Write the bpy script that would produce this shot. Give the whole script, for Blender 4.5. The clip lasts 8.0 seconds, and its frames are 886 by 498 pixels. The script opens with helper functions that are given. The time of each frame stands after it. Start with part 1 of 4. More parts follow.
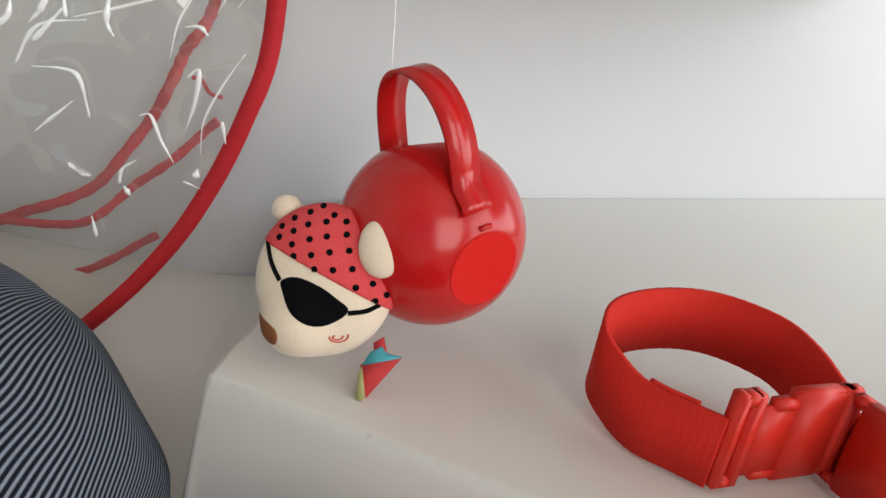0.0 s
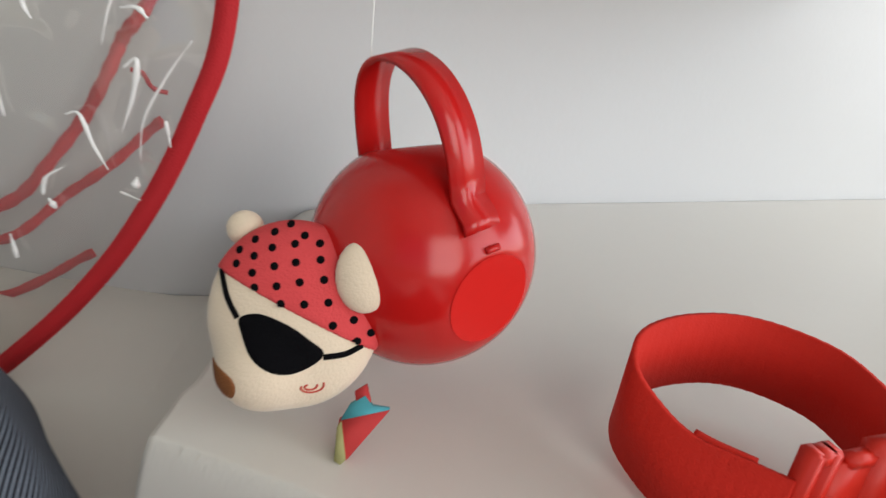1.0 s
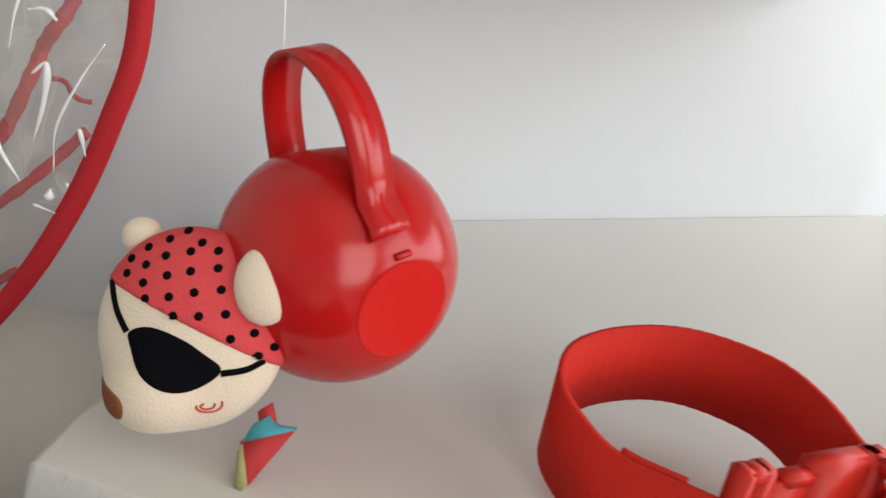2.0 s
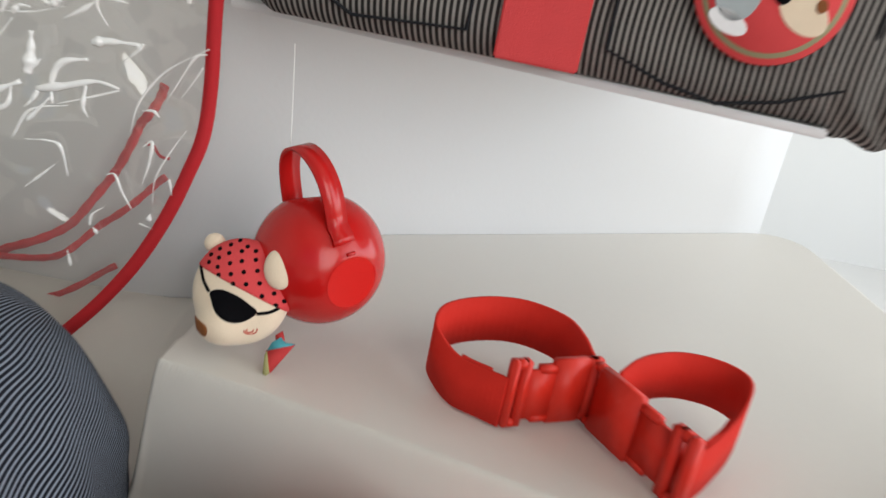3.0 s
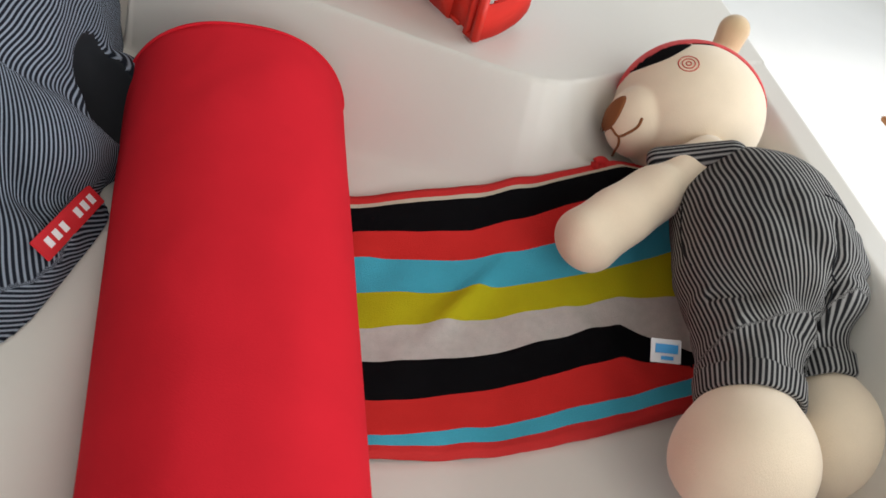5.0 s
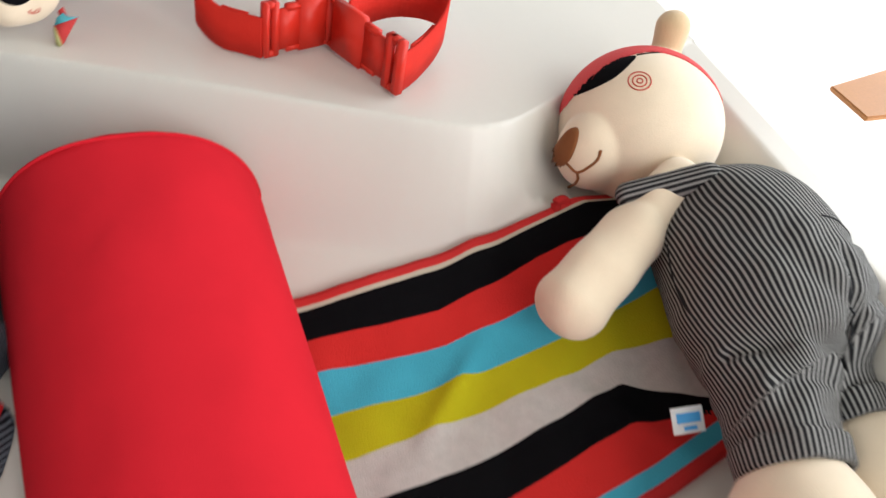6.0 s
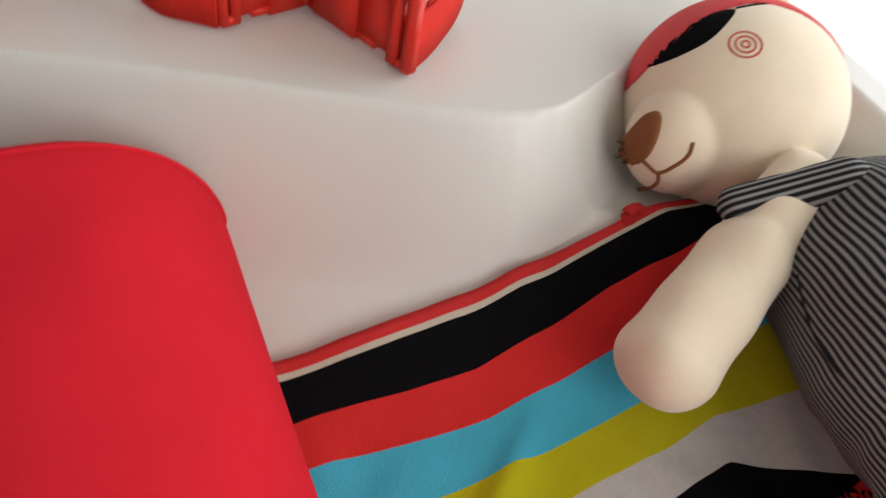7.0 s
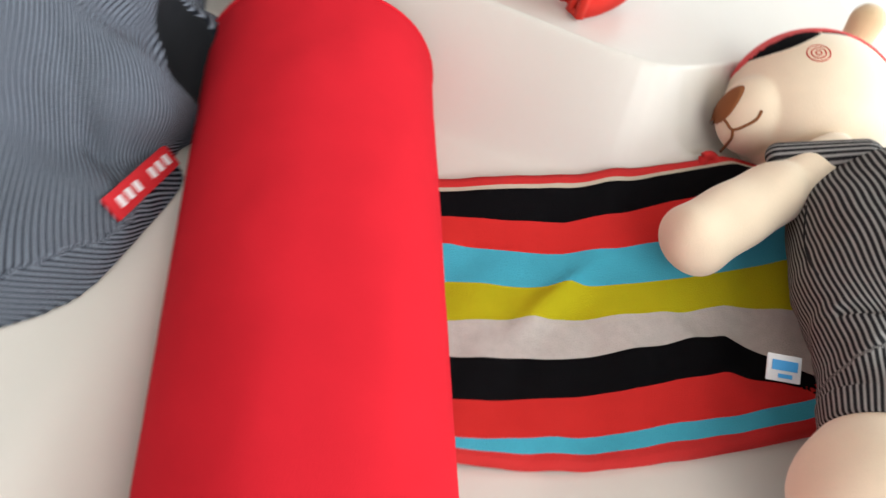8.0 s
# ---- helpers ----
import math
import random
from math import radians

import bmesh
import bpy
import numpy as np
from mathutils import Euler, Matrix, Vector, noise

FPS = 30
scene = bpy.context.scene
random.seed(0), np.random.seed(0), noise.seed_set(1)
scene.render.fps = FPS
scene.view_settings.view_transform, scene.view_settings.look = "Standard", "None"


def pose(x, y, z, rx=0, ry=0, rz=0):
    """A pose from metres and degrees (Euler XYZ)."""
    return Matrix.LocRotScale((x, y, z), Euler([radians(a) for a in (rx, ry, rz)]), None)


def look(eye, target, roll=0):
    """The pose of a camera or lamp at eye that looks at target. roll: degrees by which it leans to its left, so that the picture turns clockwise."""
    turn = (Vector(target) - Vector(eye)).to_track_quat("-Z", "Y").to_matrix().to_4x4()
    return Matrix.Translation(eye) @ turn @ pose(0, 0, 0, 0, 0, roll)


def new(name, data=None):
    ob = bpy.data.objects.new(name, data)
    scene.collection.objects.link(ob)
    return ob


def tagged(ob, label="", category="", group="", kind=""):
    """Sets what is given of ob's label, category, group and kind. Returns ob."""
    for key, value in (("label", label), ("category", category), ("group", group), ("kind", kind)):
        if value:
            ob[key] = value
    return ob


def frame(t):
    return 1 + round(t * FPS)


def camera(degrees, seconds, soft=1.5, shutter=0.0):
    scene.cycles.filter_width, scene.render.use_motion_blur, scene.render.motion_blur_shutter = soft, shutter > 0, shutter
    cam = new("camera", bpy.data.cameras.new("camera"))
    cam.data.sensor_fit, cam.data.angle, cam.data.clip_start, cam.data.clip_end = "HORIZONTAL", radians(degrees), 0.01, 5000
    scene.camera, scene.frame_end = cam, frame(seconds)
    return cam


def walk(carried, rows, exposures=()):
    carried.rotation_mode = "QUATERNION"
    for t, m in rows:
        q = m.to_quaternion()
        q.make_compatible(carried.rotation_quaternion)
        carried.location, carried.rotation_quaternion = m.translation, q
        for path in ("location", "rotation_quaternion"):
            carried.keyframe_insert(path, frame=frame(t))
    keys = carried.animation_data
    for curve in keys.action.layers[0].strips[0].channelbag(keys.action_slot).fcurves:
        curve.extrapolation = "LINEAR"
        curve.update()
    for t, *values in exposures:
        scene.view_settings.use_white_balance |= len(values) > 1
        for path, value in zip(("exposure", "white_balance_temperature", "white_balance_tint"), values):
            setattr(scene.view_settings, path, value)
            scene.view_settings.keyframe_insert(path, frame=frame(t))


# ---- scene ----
cam = camera(59.9, 8.0, 1.5, 0.4)
PATH = [
    (0, (0.0233, -0.2672, 0.7360), (-0.0386, 0.6517, 0.3465), 10.44),
    (0.5, (0.0212, -0.2660, 0.7365), (-0.0346, 0.6561, 0.3535), 10.06),
    (0.7, (0.0160, -0.2537, 0.7267), (-0.0251, 0.6798, 0.3704), 10.29),
    (1, (0.0089, -0.2209, 0.7224), (-0.0022, 0.7032, 0.3405), 10.94),
    (1.2, (0.0041, -0.2052, 0.7122), (0.0309, 0.7263, 0.3494), 12.23),
    (1.5, (0.0025, -0.1984, 0.7144), (0.0518, 0.7283, 0.3417), 12.18),
    (1.7, (0.0119, -0.1992, 0.7115), (0.0219, 0.7357, 0.3568), 10.76),
    (2.8, (0.0609, -0.3244, 0.7640), (0.0517, 0.6164, 0.4252), 10.69),
    (3, (0.0678, -0.3804, 0.7824), (0.0581, 0.5620, 0.4482), 11.07),
    (3.3, (0.0994, -0.4590, 0.7991), (0.0792, 0.4728, 0.4368), 14.13),
    (3.5, (0.1418, -0.5080, 0.7976), (0.0946, 0.4204, 0.4290), 14.50),
    (4, (0.2015, -0.6144, 0.7912), (0.1475, 0.3029, 0.3965), 14.27),
    (4.2, (0.2097, -0.6340, 0.7876), (0.1720, 0.2618, 0.3448), 15.33),
    (4.5, (0.1764, -0.6241, 0.7982), (0.2166, 0.2248, 0.2711), 17.13),
    (4.7, (0.1497, -0.6181, 0.8047), (0.2319, 0.1876, 0.2181), 17.31),
    (5.8, (0.0745, -0.5413, 0.8350), (0.3384, 0.1715, 0.1851), 15.25),
    (6, (0.0858, -0.5001, 0.8314), (0.3507, 0.2040, 0.1725), 12.48),
    (6.3, (0.0814, -0.4279, 0.8214), (0.3901, 0.2329, 0.1372), 12.60),
    (6.5, (0.0946, -0.3976, 0.7977), (0.4027, 0.2608, 0.1110), 11.52),
    (7, (0.0985, -0.3800, 0.7668), (0.3820, 0.2847, 0.0758), 12.15),
    (7.2, (0.1080, -0.4150, 0.7520), (0.3460, 0.2840, 0.0780), 11.80),
    (7.5, (0.1052, -0.4714, 0.7541), (0.2644, 0.2443, 0.0740), 12.30),
    (8, (0.0978, -0.5879, 0.7756), (0.1776, 0.1763, 0.1356), 18.39),
]
EXPOSURES = [(0, -0.04), (1.0, -0.1), (1.7, -0.08), (2.8, -0.04), (3.5, -0.36), (4.0, -0.3), (4.7, -0.2), (5.8, 0.34), (6.2, 0.31), (6.6, 0.1), (7.0, 0.02), (7.5, 0.31), (8.0, 0.55)]
walk(cam, [(t, look(eye, target, roll)) for t, eye, target, roll in PATH], EXPOSURES)

# ---- light ----
world = bpy.data.worlds.new("sky")
scene.world = world
world.use_nodes = True
wn = world.node_tree.nodes
sky = wn.new("ShaderNodeTexSky")
sky.sky_type, sky.sun_disc = "NISHITA", False
sky.sun_elevation, sky.sun_rotation = radians(40), radians(100)
wn["Background"].inputs["Strength"].default_value = 0.1
world.node_tree.links.new(sky.outputs[0], wn["Background"].inputs["Color"])


def area_lamp(name, eye, target, w, h, power, color):
    data = bpy.data.lights.new(name, "AREA")
    data.shape, data.size, data.size_y, data.energy, data.color = "RECTANGLE", w, h, power, color
    ob = new(name, data)
    ob.matrix_world = look(eye, target)
    return ob


sun = bpy.data.lights.new("sun", "SUN")
sun.energy, sun.angle, sun.color = 1.0, radians(10), (1.0, 0.96, 0.9)
new("sun", sun).matrix_world = look((3, 0.4, 3), (0, 0, 0.5))
area_lamp("window_light", (2.4, 0.1, 1.5), (0.2, 0.1, 0.7), 3.4, 1.8, 57, (0.91, 0.965, 1.0))
# added fill from the front, set before an unseen, assumed window
area_lamp("front_fill_light", (1.1, -2.1, 1.5), (0.1, 0.0, 0.7), 1.4, 1.6, 30, (0.98, 0.96, 0.9))

# ---- materials ----
def material(name, color, rough=0.6, metal=0.0, vary=0.08, scale=40.0, bump=0.0, bump_scale=400.0, sheen=0.0, coat=0.0, gloss=0.5):
    """A surface with tone variation at two scales and fine relief."""
    m = bpy.data.materials.new(name)
    m.use_nodes = True
    n, l = m.node_tree.nodes, m.node_tree.links
    b = n["Principled BSDF"]
    b.inputs["Roughness"].default_value, b.inputs["Metallic"].default_value = rough, metal
    b.inputs["Sheen Weight"].default_value, b.inputs["Coat Weight"].default_value = sheen, coat
    b.inputs["Specular IOR Level"].default_value = gloss
    pos = n.new("ShaderNodeTexCoord")
    big, fine = n.new("ShaderNodeTexNoise"), n.new("ShaderNodeTexNoise")
    big.inputs["Scale"].default_value, big.inputs["Detail"].default_value = scale, 3.0
    fine.inputs["Scale"].default_value, fine.inputs["Detail"].default_value = bump_scale, 2.0
    for tex in (big, fine):
        l.new(pos.outputs["Object"], tex.inputs["Vector"])
    both = n.new("ShaderNodeMath")
    both.operation = "MULTIPLY_ADD"
    both.inputs[1].default_value = 0.5
    l.new(fine.outputs[0], both.inputs[0]), l.new(big.outputs[0], both.inputs[2])
    mix = n.new("ShaderNodeMixRGB")
    mix.inputs[1].default_value = (*[c * (1 - vary) for c in color], 1)
    mix.inputs[2].default_value = (*[min(1, c * (1 + vary)) for c in color], 1)
    l.new(both.outputs[0], mix.inputs[0]), l.new(mix.outputs[0], b.inputs["Base Color"])
    if bump:
        bm_ = n.new("ShaderNodeBump")
        bm_.inputs["Strength"].default_value, bm_.inputs["Distance"].default_value = bump, 0.002
        l.new(fine.outputs[0], bm_.inputs["Height"]), l.new(bm_.outputs[0], b.inputs["Normal"])
    return m


def striped(name, light, dark, pitch, share=0.5, rough=0.85):
    """Ticking cloth: stripes that follow the mesh's own 'across' attribute, in metres."""
    m = material(name, light, rough, vary=0.1, bump=0.35, bump_scale=900, gloss=0.15)
    n, l = m.node_tree.nodes, m.node_tree.links
    b = n["Principled BSDF"]
    base = b.inputs["Base Color"].links[0].from_socket
    at = n.new("ShaderNodeAttribute")
    at.attribute_name = "across"
    scaled, part_, step, soft = n.new("ShaderNodeMath"), n.new("ShaderNodeMath"), n.new("ShaderNodeMapRange"), n.new("ShaderNodeMixRGB")
    scaled.operation, scaled.inputs[1].default_value = "MULTIPLY", 1 / pitch
    part_.operation, part_.inputs[1].default_value, part_.inputs[2].default_value = "PINGPONG", 0.5, 0.0
    step.inputs["From Min"].default_value, step.inputs["From Max"].default_value = share / 2 - 0.09, share / 2 + 0.09
    l.new(at.outputs["Fac"], scaled.inputs[0]), l.new(scaled.outputs[0], part_.inputs[0]), l.new(part_.outputs[0], step.inputs["Value"])
    soft.inputs[1].default_value = (*dark, 1)
    l.new(step.outputs[0], soft.inputs[0]), l.new(base, soft.inputs[2]), l.new(soft.outputs[0], b.inputs["Base Color"])
    return m


WHITE_WALL = material("white_wall_paint", (0.8, 0.81, 0.83), 0.55, vary=0.015, scale=6, bump=0.04, bump_scale=250)
WHITE_BASE = material("white_lacquer", (0.635, 0.608, 0.562), 0.36, vary=0.02, scale=9, bump=0.02, bump_scale=150)
ROOM_WHITE = material("room_white", (0.87, 0.87, 0.86), 0.6, vary=0.02, scale=3)
# for the unseen walls and ceiling; this grey is set to cut bounced fill
ROOM_GREY = material("unseen_room_grey", (0.6, 0.58, 0.54), 0.7, vary=0.04, scale=3)
ROOM_FLOOR = material("pale_floor_tile", (0.88, 0.87, 0.85), 0.4, vary=0.03, scale=5)
WOOD = material("oak_wood", (0.45, 0.2, 0.07), 0.5, vary=0.25, scale=12)
RED_PLASTIC = material("red_plastic", (0.52, 0.011, 0.01), 0.2, vary=0.04, scale=30, gloss=0.45)
RED_FACE = material("red_plastic_bright", (0.62, 0.014, 0.011), 0.34, vary=0.03, scale=30)
RED_WEB = material("red_webbing", (0.56, 0.022, 0.013), 0.8, vary=0.08, scale=60, bump=0.25, bump_scale=1400, gloss=0.2)
RED_CLIP = material("red_clip_plastic", (0.6, 0.026, 0.014), 0.42, vary=0.04, scale=60, gloss=0.3)
RED_PAD = material("red_jersey", (0.545, 0.015, 0.026), 0.95, vary=0.09, scale=25, bump=0.12, bump_scale=1600, gloss=0.06)
RED_TRIM = material("red_binding", (0.55, 0.012, 0.02), 0.7, vary=0.08, scale=60, bump=0.3, bump_scale=1500)
RED_BAND = material("red_cotton", (0.66, 0.06, 0.065), 0.85, vary=0.06, scale=80, bump=0.3, bump_scale=1500)
CREAM = material("cream_plush", (0.77, 0.64, 0.485), 0.9, vary=0.08, scale=45, bump=0.18, bump_scale=1300, sheen=0.4)
CREAM_EAR = material("tan_plush", (0.62, 0.45, 0.27), 0.9, vary=0.06, scale=50, bump=0.18, bump_scale=1300, sheen=0.4)
BROWN = material("brown_felt", (0.22, 0.075, 0.02), 0.9, vary=0.1, scale=90, bump=0.3, bump_scale=1500)
BLACK = material("black_cotton", (0.004, 0.004, 0.005), 0.95, vary=0.15, scale=60, bump=0.3, bump_scale=1500, gloss=0.06)
SWIRL_RED = material("red_thread", (0.5, 0.07, 0.045), 0.8)
STRIPE_RED = material("blanket_red", (0.58, 0.028, 0.026), 0.95, vary=0.09, scale=40, bump=0.35, bump_scale=1200, gloss=0.08)
STRIPE_EDGE = material("blanket_binding_red", (0.52, 0.016, 0.016), 0.85, vary=0.06, scale=40, bump=0.35, bump_scale=1200)
STRIPE_BEIGE = material("blanket_beige", (0.5, 0.44, 0.35), 0.9, vary=0.07, scale=40, bump=0.35, bump_scale=1200)
STRIPE_BLUE = material("blanket_turquoise", (0.06, 0.37, 0.5), 0.95, vary=0.12, scale=40, bump=0.35, bump_scale=1200, gloss=0.08)
STRIPE_YELLOW = material("blanket_lime", (0.44, 0.4, 0.012), 0.95, vary=0.1, scale=40, bump=0.35, bump_scale=1200, gloss=0.08)
STRIPE_GREY = material("blanket_grey_marl", (0.47, 0.44, 0.42), 0.95, vary=0.16, scale=160, bump=0.35, bump_scale=1200)
TICKING = striped("navy_ticking", (0.21, 0.24, 0.29), (0.007, 0.009, 0.015), 0.0026, 0.6)
TICKING_DARK = striped("charcoal_ticking", (0.27, 0.255, 0.24), (0.022, 0.02, 0.02), 0.0033, 0.55)
TICKING_BEAR = striped("black_ticking", (0.28, 0.275, 0.27), (0.012, 0.012, 0.014), 0.003, 0.58)
# navy cloth taken near black: the bag mouth's shade is put into the colour
NAVY = material("navy_lining_shade", (0.006, 0.007, 0.01), 0.95, vary=0.2, scale=60)
TAG_WHITE = material("white_satin", (0.75, 0.76, 0.78), 0.5)
TAG_BLUE = material("blue_print", (0.05, 0.35, 0.75), 0.5)
TEAL = material("teal_cotton", (0.06, 0.3, 0.35), 0.85)
MELON = material("melon_red_cotton", (0.45, 0.03, 0.03), 0.85, vary=0.1, scale=200)
LIME = material("lime_edging", (0.33, 0.31, 0.13), 0.85)
OLIVE = material("olive_thread", (0.28, 0.26, 0.15), 0.8)
ORANGE_TAB = material("orange_red_tab", (0.8, 0.06, 0.01), 0.6)
NYLON = material("nylon_line", (0.85, 0.85, 0.83), 0.3)
GREY_BLUE = material("grey_blue_print", (0.35, 0.4, 0.42), 0.7)
ZIP = material("grey_zip", (0.2, 0.2, 0.2), 0.6)


def film(name):
    """Clear soft plastic: mostly see-through, creased, with sharp glints."""
    m = bpy.data.materials.new(name)
    m.use_nodes = True
    n, l = m.node_tree.nodes, m.node_tree.links
    n.remove(n["Principled BSDF"])
    clear, gloss, mix, out = n.new("ShaderNodeBsdfTransparent"), n.new("ShaderNodeBsdfGlossy"), n.new("ShaderNodeMixShader"), n["Material Output"]
    clear.inputs["Color"].default_value = (0.9, 0.885, 0.855, 1)
    gloss.inputs["Roughness"].default_value = 0.06
    at, warp, ridge, bump = n.new("ShaderNodeTexCoord"), n.new("ShaderNodeTexNoise"), n.new("ShaderNodeTexNoise"), n.new("ShaderNodeBump")
    add = n.new("ShaderNodeVectorMath")
    add.operation = "MULTIPLY_ADD"
    warp.inputs["Scale"].default_value, add.inputs[1].default_value = 11.0, (0.05, 0.05, 0.05)
    l.new(at.outputs["Object"], warp.inputs["Vector"]), l.new(warp.outputs["Color"], add.inputs[0]), l.new(at.outputs["Object"], add.inputs[2])
    ridge.noise_type, ridge.inputs["Scale"].default_value, ridge.inputs["Detail"].default_value = "RIDGED_MULTIFRACTAL", 30.0, 1.2
    l.new(add.outputs[0], ridge.inputs["Vector"])
    bump.inputs["Strength"].default_value, bump.inputs["Distance"].default_value = 0.6, 0.01
    l.new(ridge.outputs[0], bump.inputs["Height"])
    l.new(bump.outputs[0], gloss.inputs["Normal"])
    mix.inputs[0].default_value = 0.14
    l.new(clear.outputs[0], mix.inputs[1]), l.new(gloss.outputs[0], mix.inputs[2])
    haze, veil = n.new("ShaderNodeBsdfDiffuse"), n.new("ShaderNodeMixShader")
    haze.inputs["Color"].default_value, veil.inputs[0].default_value = (0.85, 0.83, 0.79, 1), 0.1
    l.new(mix.outputs[0], veil.inputs[1]), l.new(haze.outputs[0], veil.inputs[2])
    l.new(veil.outputs[0], out.inputs["Surface"])
    return m


# near-white gloss for the tubes that paint light glints on the vinyl
GLINT = material("white_glint", (0.93, 0.93, 0.92), 0.1, vary=0.02, gloss=1.0)
FILM = film("clear_vinyl")


# ---- building helpers ----
def mesh_from(name, bm, mats, smooth=True):
    me = bpy.data.meshes.new(name)
    bm.to_mesh(me)
    bm.free()
    for m in mats if isinstance(mats, (list, tuple)) else [mats]:
        me.materials.append(m)
    if smooth:
        me.polygons.foreach_set("use_smooth", [True] * len(me.polygons))
    return me


def part(name, bm, mats, parent=None, label="", smooth=True):
    ob = new(name, mesh_from(name, bm, mats, smooth))
    if parent is not None:
        ob.parent = parent
        ob.matrix_parent_inverse = parent.matrix_world.inverted()
    return tagged(ob, label)


def empty(name, place=(0, 0, 0)):
    ob = new(name)
    ob.location = place
    bpy.context.view_layer.update()
    return ob


def box_bm(lo, hi, bevel=0.0):
    bm = bmesh.new()
    bmesh.ops.create_cube(bm, size=1)
    for v in bm.verts:
        v.co = Vector([(lo[k] + hi[k]) / 2 + v.co[k] * (hi[k] - lo[k]) for k in range(3)])
    if bevel:
        bmesh.ops.bevel(bm, geom=bm.edges[:], offset=bevel, segments=2, affect="EDGES")
    return bm


def prism_bm(corners, z0, z1, bevel=0.0):
    """An upright prism on a plan of corners that run anticlockwise."""
    bm = bmesh.new()
    low = [bm.verts.new((x, y, z0)) for x, y in corners]
    high = [bm.verts.new((x, y, z1)) for x, y in corners]
    n = len(corners)
    bm.faces.new(low[::-1]), bm.faces.new(high)
    for k in range(n):
        bm.faces.new((low[k], low[(k + 1) % n], high[(k + 1) % n], high[k]))
    if bevel:
        bmesh.ops.bevel(bm, geom=bm.edges[:], offset=bevel, segments=2, affect="EDGES")
    return bm


def curve_points(points, steps, closed=False):
    """Catmull-Rom through points."""
    p = [Vector(q) for q in points]
    n, out = len(p), []
    for k in range(n if closed else n - 1):
        a, b = p[k], p[(k + 1) % n]
        before = p[k - 1] if closed or k > 0 else a * 2 - b
        after = p[(k + 2) % n] if closed or k + 2 < n else b * 2 - a
        for s in range(steps):
            t = s / steps
            out.append(0.5 * (2 * a + (b - before) * t + (2 * before - 5 * a + 4 * b - after) * t * t + (3 * a - before - 3 * b + after) * t**3))
    if not closed:
        out.append(p[-1])
    return out


def ribbon_bm(points, wide, thick, across, closed=False, bm=None, wave=0.0):
    """A strip of the given width (along across(k)) and thickness swept through points."""
    bm = bm or bmesh.new()
    rings, n = [], len(points)
    for k, q in enumerate(points):
        a = points[k - 1] if closed or k else q
        b = points[(k + 1) % n] if closed or k + 1 < n else q
        along = (b - a).normalized()
        w = Vector(across(k)).normalized()
        out = along.cross(w).normalized()
        half = wide / 2 * (1 + wave * math.sin(k * 1.7))
        rings.append([bm.verts.new(q + w * (half * sw) + out * (thick / 2 * so)) for sw, so in ((-1, -1), (1, -1), (1, 1), (-1, 1))])
    for k in range(n if closed else n - 1):
        a, b = rings[k], rings[(k + 1) % n]
        for s in range(4):
            bm.faces.new((a[s], a[(s + 1) % 4], b[(s + 1) % 4], b[s]))
    if not closed:
        bm.faces.new(rings[0][::-1]), bm.faces.new(rings[-1])
    bmesh.ops.recalc_face_normals(bm, faces=bm.faces[:])
    return bm


def tube_bm(points, radius, sides=8, closed=False, bm=None):
    bm = bm or bmesh.new()
    rings, n = [], len(points)
    side = Vector((0.3, 0.5, 0.8)).normalized()
    for k, q in enumerate(points):
        a = points[k - 1] if closed or k else q
        b = points[(k + 1) % n] if closed or k + 1 < n else q
        along = (b - a).normalized()
        u = (side - along * side.dot(along)).normalized()
        v = along.cross(u)
        r = radius(k / max(1, n - 1)) if callable(radius) else radius
        rings.append([bm.verts.new(q + (u * math.cos(h) + v * math.sin(h)) * r) for h in [2 * math.pi * s / sides for s in range(sides)]])
    for k in range(n if closed else n - 1):
        a, b = rings[k], rings[(k + 1) % n]
        for s in range(sides):
            bm.faces.new((a[s], a[(s + 1) % sides], b[(s + 1) % sides], b[s]))
    if not closed:
        bm.faces.new(rings[0][::-1]), bm.faces.new(rings[-1])
    return bm


# Soft bodies: distance fields of rounded lumps, blended and skinned.
def lump(centre, radii, turn=None):
    """An ellipsoid's distance as a function of points; turn: a 3 x 3 of its axes as rows."""
    c, r = np.array(centre, float), np.array(radii, float)
    turn = np.eye(3) if turn is None else np.array(turn, float)

    def dist(p):
        q = (p - c) @ turn.T
        k0 = np.linalg.norm(q / r, axis=-1)
        k1 = np.linalg.norm(q / r**2, axis=-1) + 1e-9
        return k0 * (k0 - 1) / k1

    return dist


def limb(a, b, ra, rb):
    """A tapered capsule's distance."""
    a, b = np.array(a, float), np.array(b, float)

    def dist(p):
        t = np.clip(((p - a) @ (b - a)) / ((b - a) @ (b - a)), 0, 1)
        return np.linalg.norm(p - a - t[..., None] * (b - a), axis=-1) - (ra + (rb - ra) * t)

    return dist


def blend(a, b, k):
    h = np.clip(0.5 + 0.5 * (b - a) / k, 0, 1)
    return b * (1 - h) + a * h - k * h * (1 - h)


